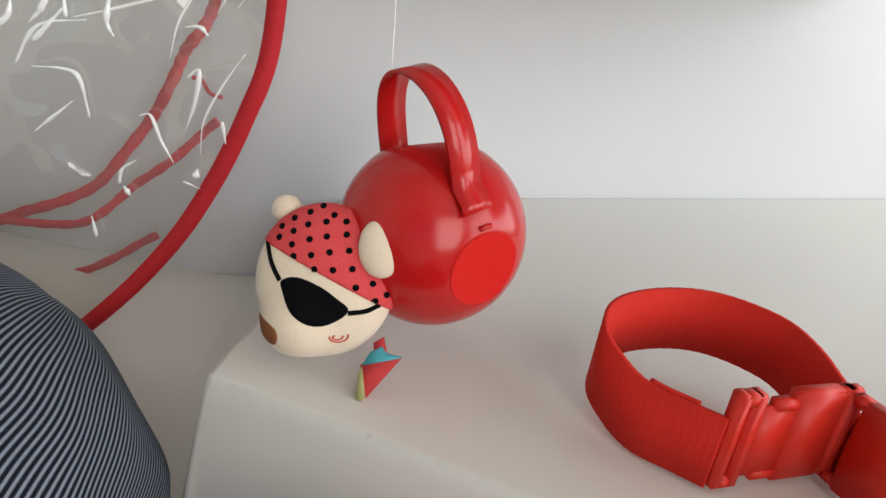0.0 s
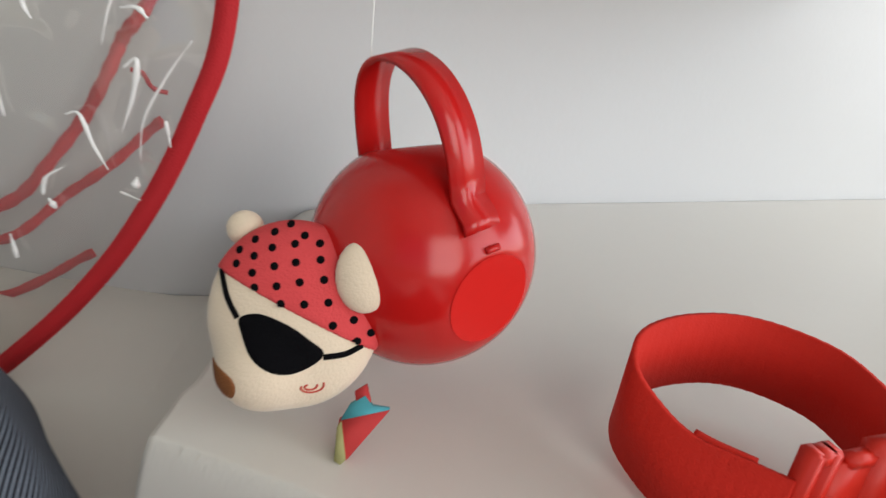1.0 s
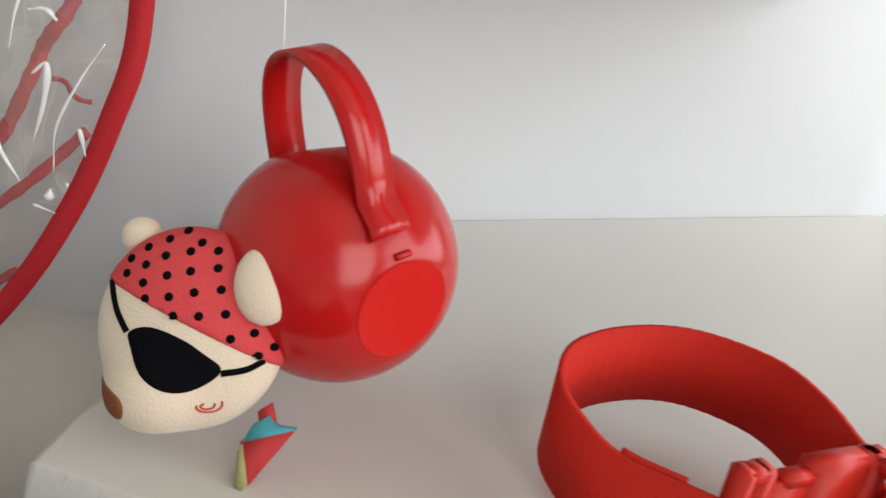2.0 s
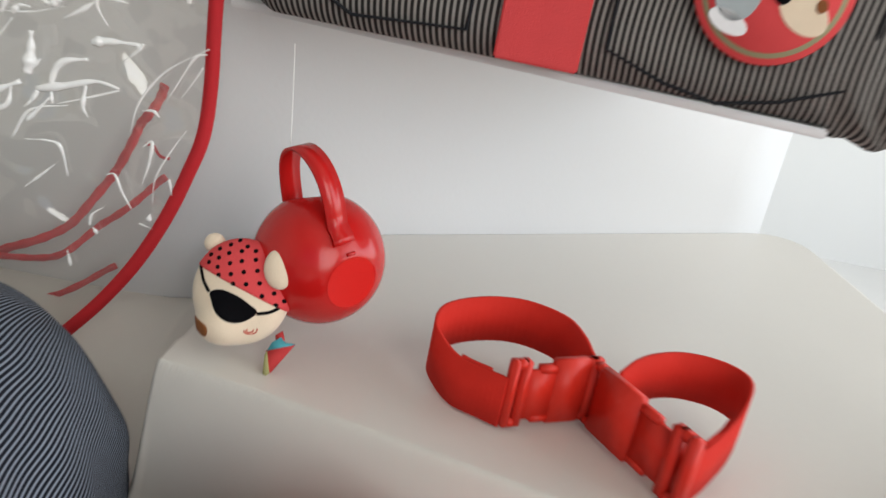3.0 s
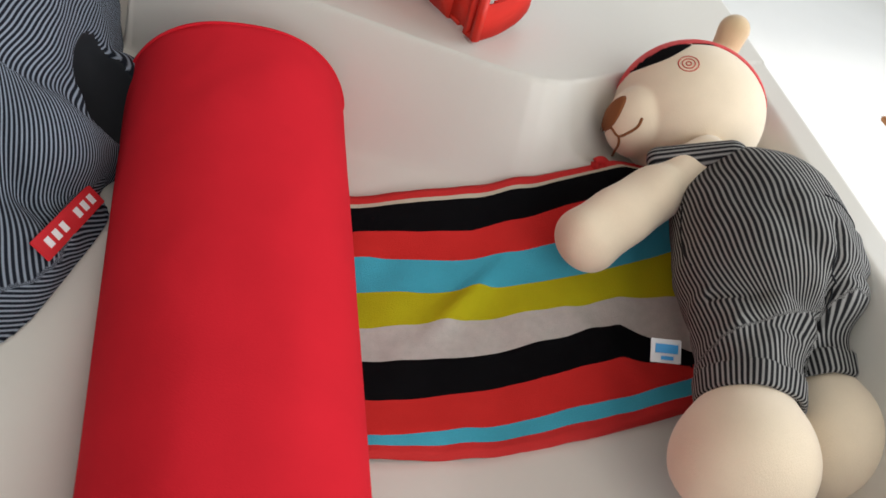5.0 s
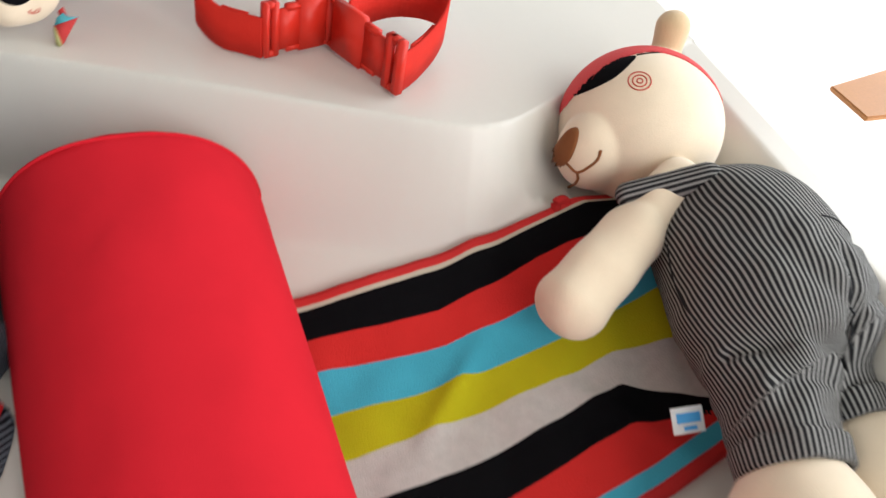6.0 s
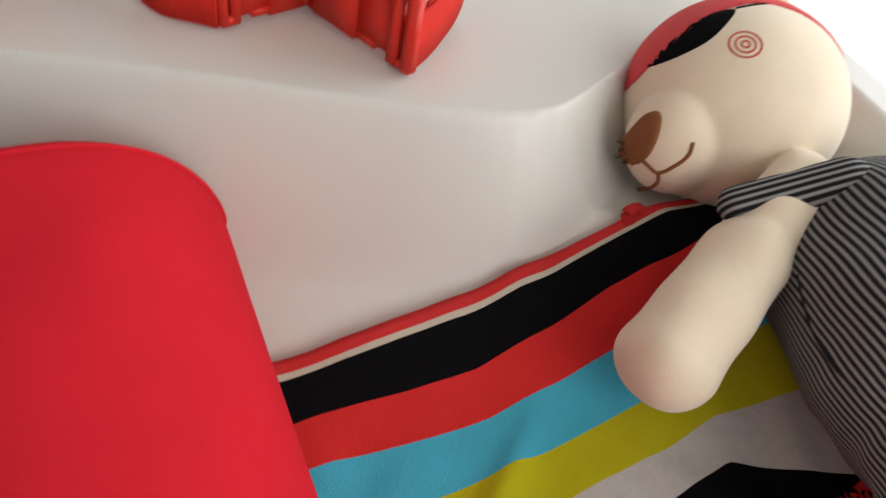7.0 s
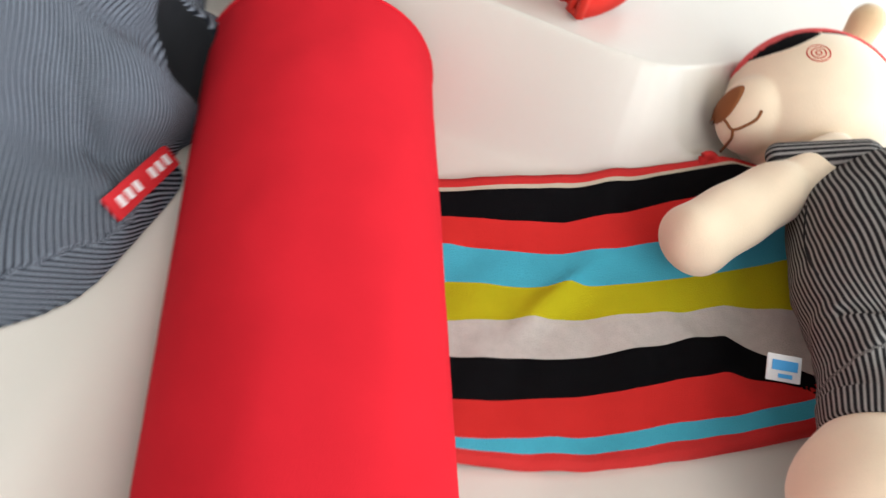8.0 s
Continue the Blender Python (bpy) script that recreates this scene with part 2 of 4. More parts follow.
def skin(field, lo, hi, step):
    """The zero surface of a field over a box, as vertices and quads (surface nets)."""
    axes_ = [np.arange(lo[k], hi[k] + step, step) for k in range(3)]
    grid = np.stack(np.meshgrid(*axes_, indexing="ij"), -1)
    d = field(grid)
    neg = d < 0
    corner = [(i, j, k) for i in (0, 1) for j in (0, 1) for k in (0, 1)]
    sh = np.array(d.shape) - 1
    cut = lambda a, c: a[c[0] : c[0] + sh[0], c[1] : c[1] + sh[1], c[2] : c[2] + sh[2]]  # noqa: E731
    count = sum(cut(neg, c).astype(int) for c in corner)
    live = (count > 0) & (count < 8)
    total, hits = np.zeros((*sh, 3)), np.zeros(sh)
    for c in corner:
        for ax in range(3):
            if c[ax]:
                continue
            e = list(c)
            e[ax] = 1
            da, db = cut(d, c), cut(d, e)
            cross = (da < 0) != (db < 0)
            t = np.where(cross, da / np.where(cross, da - db, 1), 0)
            pos = np.broadcast_to(np.array(c, float), (*sh, 3)).copy()
            pos[..., ax] += t
            total += pos * cross[..., None]
            hits += cross
    ids = -np.ones(sh, int)
    where = np.argwhere(live)
    ids[live] = np.arange(len(where))
    verts = (where + total[live] / hits[live][:, None]) * step + np.array(lo)
    quads = []
    for ax in range(3):
        b, c = [(1, 2), (2, 0), (0, 1)][ax]
        a0 = [slice(1, s) for s in sh]
        lo_, hi_ = list(a0), list(a0)
        lo_[ax], hi_[ax] = slice(0, sh[ax]), slice(1, sh[ax] + 1)
        n0, n1 = neg[tuple(lo_)], neg[tuple(hi_)]
        spots = np.argwhere(n0 != n1)
        out = n0[tuple(spots.T)]
        spots = spots + [0 if k == ax else 1 for k in range(3)]
        eb, ec = np.eye(3, dtype=int)[b], np.eye(3, dtype=int)[c]
        q = np.stack([ids[tuple((spots - s).T)] for s in (eb * 0, eb, eb + ec, ec)], 1)
        quads.append(np.where(out[:, None], q, q[:, ::-1]))
    return verts, np.concatenate(quads)


def soft_mesh(name, verts, quads, mats, index=None, across=None):
    me = bpy.data.meshes.new(name)
    me.from_pydata(verts.tolist(), [], quads.tolist())
    for m in mats:
        me.materials.append(m)
    me.polygons.foreach_set("use_smooth", [True] * len(me.polygons))
    if index is not None:
        me.polygons.foreach_set("material_index", np.asarray(index, int).tolist())
    if across is not None:
        at = me.attributes.new("across", "FLOAT", "POINT")
        at.data.foreach_set("value", np.asarray(across, float))
    me.update()
    return me


def relax(verts, quads, rounds):
    """Evens out a skinned surface."""
    edges = np.concatenate([quads[:, [k, (k + 1) % 4]] for k in range(4)])
    n = np.bincount(edges[:, 0], minlength=len(verts)) + np.bincount(edges[:, 1], minlength=len(verts))
    for _ in range(rounds):
        s = np.zeros_like(verts)
        np.add.at(s, edges[:, 0], verts[edges[:, 1]])
        np.add.at(s, edges[:, 1], verts[edges[:, 0]])
        verts = 0.5 * verts + 0.5 * s / n[:, None]
    return verts


# ---- structure ----
FLOOR, TOP = 0.5, 0.58  # display floor and plinth top


def wall_y(x):
    """The back panel's line: straight, easing round to the left."""
    return 0.085 + (x + 0.157) * 0.65 + 0.65 * 0.03 * math.log1p(math.exp(-(x + 0.1) / 0.03))


def ease(t):
    t = min(1.0, max(0.0, t))
    return t * t * (3 - 2 * t)


def soft_step(t):
    t = np.clip(t, 0.0, 1.0)
    return t * t * (3 - 2 * t)


# front line of the raised step, its corner rounded, with the width of its hollow foot
STEP = [(-0.06, 0.125, 0.007), (-0.067, -0.053, 0.007), (-0.0655, -0.0545, 0.009)] + [tuple(q) for q in curve_points([(-0.066, -0.0535, 0.009), (-0.03, -0.0605, 0.018), (0.0, -0.067, 0.025), (0.067, -0.083, 0.03), (0.141, -0.104, 0.032), (0.208, -0.121, 0.032), (0.25, -0.121, 0.03), (0.295, -0.092, 0.029), (0.36, -0.043, 0.03), (0.45, 0.006, 0.034)], 4)]


def hollow_z(x, y):
    """The swept hollow in front of the step, where the blanket lies."""
    a, b = x - 0.2, np.maximum(y, -0.34) + 0.16
    return np.clip(0.504 + 0.2525 * a + 0.5926 * b + 1.1344 * a * b + 1.9394 * b * b, 0.448, 0.54)


def sheet_z(x, y):
    """The white display sheet: flat in front, a raised step, swept up to the wall and to its outer edge."""
    x, y = np.asarray(x, float), np.asarray(y, float)
    line = 0.085 + (x + 0.157) * 0.65 + 0.65 * 0.03 * np.log1p(np.exp(-(x + 0.1) / 0.03))
    up = np.maximum(soft_step((0.13 - (line - y)) / 0.12) * 0.96 * (0.3 + 0.7 * soft_step((x + 0.115) / 0.05)), soft_step((x - 0.392) / 0.035) * 0.985)
    near, wide = np.full(x.shape, 9.0), np.full(x.shape, 0.04)
    inside = (x > -0.067 + 0.0393 * (y + 0.053)) & (y > np.interp(x, [q[0] for q in STEP[1:]], [q[1] for q in STEP[1:]]))
    for (ax, ay, aw), (bx, by, bw) in zip(STEP, STEP[1:]):
        dx, dy = bx - ax, by - ay
        t = np.clip(((x - ax) * dx + (y - ay) * dy) / (dx * dx + dy * dy), 0, 1)
        gap = np.hypot(x - ax - t * dx, y - ay - t * dy)
        closer = gap < near
        wide = np.where(closer, aw + (bw - aw) * t, wide)
        near = np.where(closer, gap, near)
    s = np.clip((np.where(inside, -near, near) + 0.003) / (wide + 0.003), 0, 1)
    rise = (1 - s) ** 2 * (1 + 0.8 * s)
    share = soft_step((x - 0.03 - (-0.1 - y) * 0.21 + 0.03) / 0.06) * soft_step((0.425 - x) / 0.04) * soft_step((y + 1.0) / 0.3)
    low = FLOOR - 0.07 * np.maximum(0.0, -0.15 - y) * soft_step((x + 0.02) / 0.06)
    base = low + share * (hollow_z(x, y) - 0.007 - low)
    return base + (TOP - base) * np.maximum(up, rise)


def platform():
    xs = np.concatenate([np.linspace(-0.95, -0.13, 14), np.linspace(-0.11, 0.445, 320)])
    nc, nf = 12, 330
    co = []
    for x in xs:
        r, mid = 0.07, 0.445 - 0.07
        end = wall_y(x) - (r - math.sqrt(max(0.0, r * r - (x - mid) ** 2)) if x > mid else 0.0)
        ys = np.concatenate([np.linspace(-1.0, -0.23, nc, endpoint=False), np.linspace(-0.23, end, nf + 1)])
        shift = np.where(x > 0.4, 0.02 * (0.2 - ys) * ease((x - 0.4) / 0.045), 0)
        co.append(np.stack([x + shift, ys, sheet_z(np.full(ys.shape, x), ys)], 1))
    m = nc + nf + 1
    verts = np.concatenate(co)
    quads = [(a * m + k, (a + 1) * m + k, (a + 1) * m + k + 1, a * m + k + 1) for a in range(len(xs) - 1) for k in range(m - 1)]
    rim = [k for k in range(m)] + [a * m + m - 1 for a in range(1, len(xs))] + [(len(xs) - 1) * m + k for k in range(m - 2, -1, -1)] + [a * m for a in range(len(xs) - 2, 0, -1)]
    low = verts[rim].copy()
    low[:, 2] = 0.0
    base = len(verts)
    quads += [(rim[k], rim[(k + 1) % len(rim)], base + (k + 1) % len(rim), base + k) for k in range(len(rim))]
    ob = new("display_platform", soft_mesh("display_platform", np.concatenate([verts, low]), np.array(quads), [WHITE_BASE]))
    return tagged(ob, "white lacquered display platform with a low raised step", "platform", kind="structure")


platform()


panel = [(x / 100, wall_y(x / 100)) for x in range(-95, 37, 3)] + [(0.395, wall_y(0.395))]
wall = part("wall_north", prism_bm(panel + [(0.36, wall_y(0.36) + 0.05)] + [(x, y + 0.05) for x, y in panel[-4::-1]], 0.0, 2.5), WHITE_WALL)
for face in wall.data.polygons:
    face.use_smooth = abs(face.normal.z) < 0.5 and abs(face.normal.y) > 0.3
tagged(wall, "smooth white painted back panel of the display", "wall", kind="structure")
shelf = part("shelf", prism_bm([(-0.09, 0.09), (0.236, 0.002), (0.236, 0.35), (-0.06, 0.19)], 0.74, 0.745, 0.001), WHITE_WALL, smooth=False)
tagged(shelf, "thin white shelf fixed to the back panel", "shelf", kind="structure")


def room():
    part("floor", box_bm((-1.6, -2.4, -0.05), (2.6, 2.6, 0.0)), ROOM_FLOOR, label="pale polished shop floor", smooth=False)["kind"] = "structure"
    part("ceiling", box_bm((-1.6, -2.4, 2.5), (2.6, 2.6, 2.55)), ROOM_GREY, label="plain grey unseen ceiling", smooth=False)["kind"] = "structure"
    part("wall_west", box_bm((-1.65, -2.4, 0), (-1.6, 2.6, 2.5)), ROOM_GREY, label="plain grey unseen side wall", smooth=False)["kind"] = "structure"
    part("wall_far", box_bm((-1.6, 2.6, 0), (2.6, 2.65, 2.5)), ROOM_WHITE, label="white far wall", smooth=False)["kind"] = "structure"
    for name, pieces in (("wall_east", [((2.6, -2.4, 0), (2.66, 2.6, 0.35)), ((2.6, -2.4, 2.35), (2.66, 2.6, 2.5)), ((2.6, -2.4, 0.35), (2.66, -1.7, 2.35)), ((2.6, 1.9, 0.35), (2.66, 2.6, 2.35))]),
                         ("wall_south", [((-1.6, -2.46, 0), (2.6, -2.4, 0.5)), ((-1.6, -2.46, 2.3), (2.6, -2.4, 2.5)), ((-1.6, -2.46, 0.5), (-1.0, -2.4, 2.3)), ((1.8, -2.46, 0.5), (2.6, -2.4, 2.3))])):
        bm = bmesh.new()
        for lo, hi in pieces:
            one = box_bm(lo, hi)
            me = bpy.data.meshes.new("piece")
            one.to_mesh(me)
            one.free()
            bm.from_mesh(me)
            bpy.data.meshes.remove(me)
        part(name, bm, ROOM_GREY, label="plain unseen wall with a wide window opening", smooth=False)["kind"] = "structure"
    board = empty("wooden_stand", (0.99, 0.02, 0.0))
    part("top_board", prism_bm([(0.513, -0.125), (1.02, -0.04), (1.03, 0.126), (0.511, -0.083)], 0.591, 0.595, 0.001), WOOD, board, smooth=False)
    part("post", box_bm((0.97, 0.0, 0.0), (1.01, 0.04, 0.591), 0.002), WOOD, board, smooth=False)
    tagged(board, "warm brown wooden stand beside the white platform", "stand")


room()


# ---- soft details laid on a body ----
def march(field, starts, way, reach):
    """Walks points along a direction until they meet the field's surface."""
    p = np.array(starts, float)
    gone = np.zeros(len(p))
    for _ in range(60):
        d = field(p)
        step = np.where(gone < reach, np.clip(d, -0.002, 0.01) * 0.8, 0)
        p += step[:, None] * way
        gone += step
    return p, gone < reach


def patch(field, origin, axes_, outline, lift=0.0006, rings=6, smooth=True):
    """Vertices and faces of a thin patch laid on a body; outline in millimetres to the right and up, seen along the third axis."""
    r, u, c = (np.array(a, float) for a in axes_)
    o = np.array(origin, float)
    line = [tuple(q) for q in curve_points([(x, y, 0) for x, y in outline], 4, True)] if smooth else [(x, y, 0) for x, y in outline]
    flat = np.array(line)[:, :2] / 1000
    mid = flat.mean(0)
    n = len(flat)
    pts = np.concatenate([[mid]] + [mid + (flat - mid) * k / rings for k in range(1, rings + 1)])
    starts = o + pts[:, :1] * r + pts[:, 1:] * u + 0.06 * c
    p, ok = march(field, starts, -c, 0.12)
    for _ in range(10):
        if ok.all():
            break
        pts[~ok] = mid + (pts[~ok] - mid) * 0.92
        p, ok = march(field, o + pts[:, :1] * r + pts[:, 1:] * u + 0.06 * c, -c, 0.12)
    e = 0.0005
    g = np.stack([field(p + e * np.eye(3)[k]) - field(p - e * np.eye(3)[k]) for k in range(3)], -1)
    g /= np.linalg.norm(g, axis=1, keepdims=True) + 1e-9
    edge = np.ones(len(p))
    edge[-n:] = 0.0
    verts = p + g * (lift * edge - 0.0004 * (1 - edge))[:, None]
    faces = [(0, 1 + k, 1 + (k + 1) % n) for k in range(n)]
    for s in range(rings - 1):
        a, b = 1 + s * n, 1 + (s + 1) * n
        faces += [(a + k, b + k, b + (k + 1) % n, a + (k + 1) % n) for k in range(n)]
    return verts.tolist(), faces


def line_on(field, origin, axes_, points, radius, sides=6):
    """A thin raised cord that follows points on a body."""
    r, u, c = (np.array(a, float) for a in axes_)
    flat = np.array([tuple(q) for q in curve_points([(x, y, 0) for x, y in points], 6)])[:, :2] / 1000
    p, ok = march(field, np.array(origin) + flat[:, :1] * r + flat[:, 1:] * u + 0.06 * c, -c, 0.16)
    bm = tube_bm([Vector(q) for q in p], radius, sides)
    verts, faces = [tuple(v.co) for v in bm.verts], [[v.index for v in f.verts] for f in bm.faces if not bm.verts.index_update()]
    bm.free()
    return verts, faces


class Body:
    """Gathers a skinned body and the patches sewn on it into one mesh."""

    def __init__(self):
        self.verts, self.faces, self.index, self.across = [], [], [], []

    def add(self, verts, faces, index, across=None):
        base = len(self.verts)
        self.verts += [tuple(v) for v in verts]
        self.faces += [[base + k for k in f] for f in faces]
        self.index += list(index) if hasattr(index, "__len__") else [index] * len(faces)
        self.across += [0.0] * len(verts) if across is None else list(across)

    def done(self, name, mats, base):
        me = bpy.data.meshes.new(name)
        me.from_pydata([(x - base[0], y - base[1], z - base[2]) for x, y, z in self.verts], [], self.faces)
        for m in mats:
            me.materials.append(m)
        me.polygons.foreach_set("material_index", [int(k) for k in self.index])
        me.polygons.foreach_set("use_smooth", [True] * len(me.polygons))
        at = me.attributes.new("across", "FLOAT", "POINT")
        at.data.foreach_set("value", [float(v) for v in self.across])
        me.update()
        ob = new(name, me)
        ob.location = base
        return ob


def swirl(radius, turns):
    return [(radius * (k / 40) * math.cos(turns * 2 * math.pi * k / 40), radius * (k / 40) * math.sin(turns * 2 * math.pi * k / 40)) for k in range(6, 41)]


# ---- red ball case ----
HANG = ((0.9753, 0.1391, 0.1714), (-0.2115, 0.3666, 0.906), (0.0632, -0.9199, 0.387))  # right, up and outward of the hanging things


def ball_case():
    R, centre = 0.0352, Vector((0.0, 0.0, 0.629))
    r, u, c = (Vector(a) for a in HANG)
    thing = empty("ball_case", centre)
    mouth = (0.56 * r - 0.42 * u + 0.71 * c).normalized()
    lid = (0.92 * u + 0.1 * c - 0.08 * r).normalized()
    bm = bmesh.new()
    bmesh.ops.create_uvsphere(bm, u_segments=72, v_segments=48, radius=R)
    bmesh.ops.rotate(bm, verts=bm.verts[:], matrix=mouth.to_track_quat("Z", "Y").to_matrix())
    for v in bm.verts:
        d = v.co.dot(mouth)
        cut = R * 0.915
        if d > cut:
            v.co -= mouth * (d - cut)
        e = v.co.dot(lid)
        if e > R * 0.915:
            v.co -= lid * (e - R * 0.915) * 0.9
        v.co += centre
    part("shell", bm, RED_PLASTIC, thing, "glossy red plastic ball")
    bm = bmesh.new()
    bmesh.ops.create_circle(bm, cap_ends=True, segments=48, radius=R * 0.395)
    bmesh.ops.transform(bm, verts=bm.verts[:], matrix=Matrix.Translation(centre + mouth * R * 0.919) @ mouth.to_track_quat("Z", "Y").to_matrix().to_4x4())
    part("face_disc", bm, RED_FACE, thing, "flat brighter red round face", smooth=False)
    # arched strap handle, tipped towards the viewer's side
    local = lambda x, y, z: centre + (r * x + u * y + c * z) / 1000  # noqa: E731
    left, right, rise = local(-14.0, 29.5, -3.0), local(12.0, 14.5, 30.5), (r * -0.07 + u * 0.9 + c * 0.43).normalized()
    across = (right - left).normalized()
    flat = across.cross(rise).normalized()
    pts = []
    for k in range(41):
        a = math.pi * (k / 40)
        x, z = ((1 - math.cos(a)) / 2) ** 1.18, math.sin(a) ** 0.72
        pts.append(left.lerp(right, x) + rise * (z * 0.0352))
    tail = [local(15.0, 8.5, 33.0), local(15.5, 5.5, 33.5)]
    bm = ribbon_bm([local(-14.2, 27.0, -3.0)] + pts + tail, 0.0116, 0.0016, lambda k: flat)
    part("handle", bm, RED_PLASTIC, thing, "arched red plastic strap handle")
    hinge = local(18.5, 0.5, 30.5)
    bm = tube_bm([hinge - flat * 0.0022, hinge + flat * 0.0022], 0.001, 10)
    part("hinge", bm, RED_PLASTIC, thing)
    bm = tube_bm(curve_points([Vector((-0.0275, 0.0215, 0.681)), Vector((-0.031, 0.0275, 0.71)), Vector((-0.0345, 0.034, 0.7325))], 6), 0.00028, 6)
    part("nylon_line", bm, NYLON, thing, "fine clear nylon line tied to the handle")
    return tagged(thing, "glossy red plastic ball case hung by a nylon line", "case")


ball_case()


# ---- small soft toy ----
def small_toy():
    r, u, c = (np.array(a) for a in HANG)
    o = np.array((-0.0316, -0.0277, 0.6136))
    turn = np.array([r, u, c])
    at = lambda x, y, z=0.0: o + (x * r + y * u + z * c) / 1000  # noqa: E731
    body, muzzle = lump(o, (0.0246, 0.0266, 0.0125), turn), lump(at(-9.5, -15.5, 5), (0.0115, 0.0105, 0.009), turn)
    ear_a, ear_b = lump(at(-14.3, 25.2, -4), (0.0056, 0.0054, 0.0045), turn), lump(at(20.5, 11, 10.5), (0.008, 0.0104, 0.0042), turn)

    def field(p):
        return blend(body(p), muzzle(p), 0.006)

    base = (o[0], o[1], o[2] - 0.03)
    thing = empty("soft_toy", base)

    def sewn(name, toy, mats, label="", owner=None):
        ob = toy.done(name, mats, base)
        if owner:
            ob.location = (0, 0, 0)
            ob.parent = owner
        else:
            ob.parent, ob.matrix_parent_inverse = thing, thing.matrix_world.inverted()
        return tagged(ob, label)

    def lumpy(f, step=0.001):
        v, q = skin(f, o - 0.045, o + 0.045, step)
        toy = Body()
        toy.add(relax(v, q, 2), q.tolist(), 0)
        return toy

    plain = field

    def cap(p):
        x, y = ((p - o) @ turn[0]) * 1000, ((p - o) @ turn[1]) * 1000
        return np.maximum(field(p) - 0.0007, (2.2 - 0.567 * x - y) * 0.00087)

    head = sewn("head", lumpy(field), [CREAM], "cream plush head")
    scarf = sewn("bandana", lumpy(cap, 0.0008), [RED_BAND], "red cotton bandana with black spots")
    for ear in (ear_a, ear_b):
        sewn("ear", lumpy(ear), [CREAM])
    toy = Body()
    # polka dots of the cloth, in millimetres across its face
    spots = [(-14, 19), (-14.6, 15.2), (-9.6, 21.8), (-9.5, 17.2), (-9.8, 12.6), (-9.1, 8.6), (-4.2, 23.8), (-4.5, 19.4), (-3.7, 14.3), (-3, 8.9), (-1.9, 4.1), (0, 26), (1.7, 20.3), (2.1, 15.2), (3.2, 9.8), (4.4, 3.8), (4.2, 22.6), (8.4, 20.3), (8.7, 15.8), (9.7, 10.3), (10.8, 4.1), (11.9, -2.2), (16.6, 4.3), (17.5, -1.0), (18.2, -7), (22, -5)]
    for sx, sy in spots:
        disc = [(sx + 1.5 * math.cos(a), sy + 1.5 * math.sin(a)) for a in [math.pi * h / 5 for h in range(10)]]
        toy.add(*patch(cap, o, HANG, disc, 0.0004, 2), 0)
    sewn("spot", toy, [BLACK], owner=scarf)["kind"] = "stuff"
    toy = Body()
    toy.add(*patch(plain, o, HANG, [(-14.2, 0.9), (-8, 2.0), (0.3, -1.5), (6, -5.8), (10, -9.7), (7.2, -13.2), (1, -15.7), (-5.2, -14.8), (-10.7, -10.4), (-13.8, -3.5)], 0.0007), 0)
    toy.add(*line_on(plain, o, HANG, [(-19.2, 13.4), (-17, 6.1), (-14, 0.4)], 0.0009), 0)
    toy.add(*line_on(plain, o, HANG, [(9, -10.9), (14.8, -10.4), (19.4, -8.5)], 0.0009), 0)
    sewn("eye_patch", toy, [BLACK], "black cloth eye patch", head)
    toy = Body()
    toy.add(*patch(plain, o, HANG, [(-23.4, -10.4), (-19.7, -12.5), (-15.1, -15.9), (-14.2, -19.4), (-16.2, -22.1), (-20.4, -18.7), (-22.9, -13.9)], 0.0004), 0)
    sewn("nose", toy, [BROWN], "brown felt nose", head)
    toy = Body()
    for k, start in ((1.0, 12), (0.55, 6)):
        toy.add(*line_on(plain, o, HANG, [(4.7 + x * k, -19.1 + y * k * 0.62) for x, y in swirl(4.2, 1.05)[start:]], 0.00035, 5), 0)
    sewn("cheek", toy, [SWIRL_RED], "embroidered red ring", head)
    toy = Body()
    # wedge of printed cloth hanging at the foot
    def wedge(points, thick, shift, index):
        n = len(points)
        vs = [tuple(at(px, py, shift + s * thick)) for s in (-1, 1) for px, py in points]
        fs = [list(range(n))[::-1], list(range(n, 2 * n))] + [[k, (k + 1) % n, n + (k + 1) % n, n + k] for k in range(n)]
        toy.add(vs, fs, index)

    wedge([(12.5, -29.5), (26.8, -27.2), (14.6, -40.6), (12.0, -41.2)], 2.2, 3, 0)
    wedge([(15.6, -25.4), (20, -23), (22, -26), (26.8, -27.0), (13.0, -29.5)], 2.0, 3.3, 1)
    wedge([(11.9, -31.5), (13.2, -29.6), (14.2, -40.5), (12.6, -42), (10.9, -40.8)], 2.8, 3, 2)
    wedge([(17, -22), (20.5, -20), (21.5, -25), (17.5, -27)], 1.5, 2.5, 0)
    sewn("cloth_tab", toy, [MELON, TEAL, LIME], "wedge of red, teal and lime cloth")
    return tagged(thing, "small cream plush animal head with spotted red bandana and eye patch", "soft toy")


small_toy()


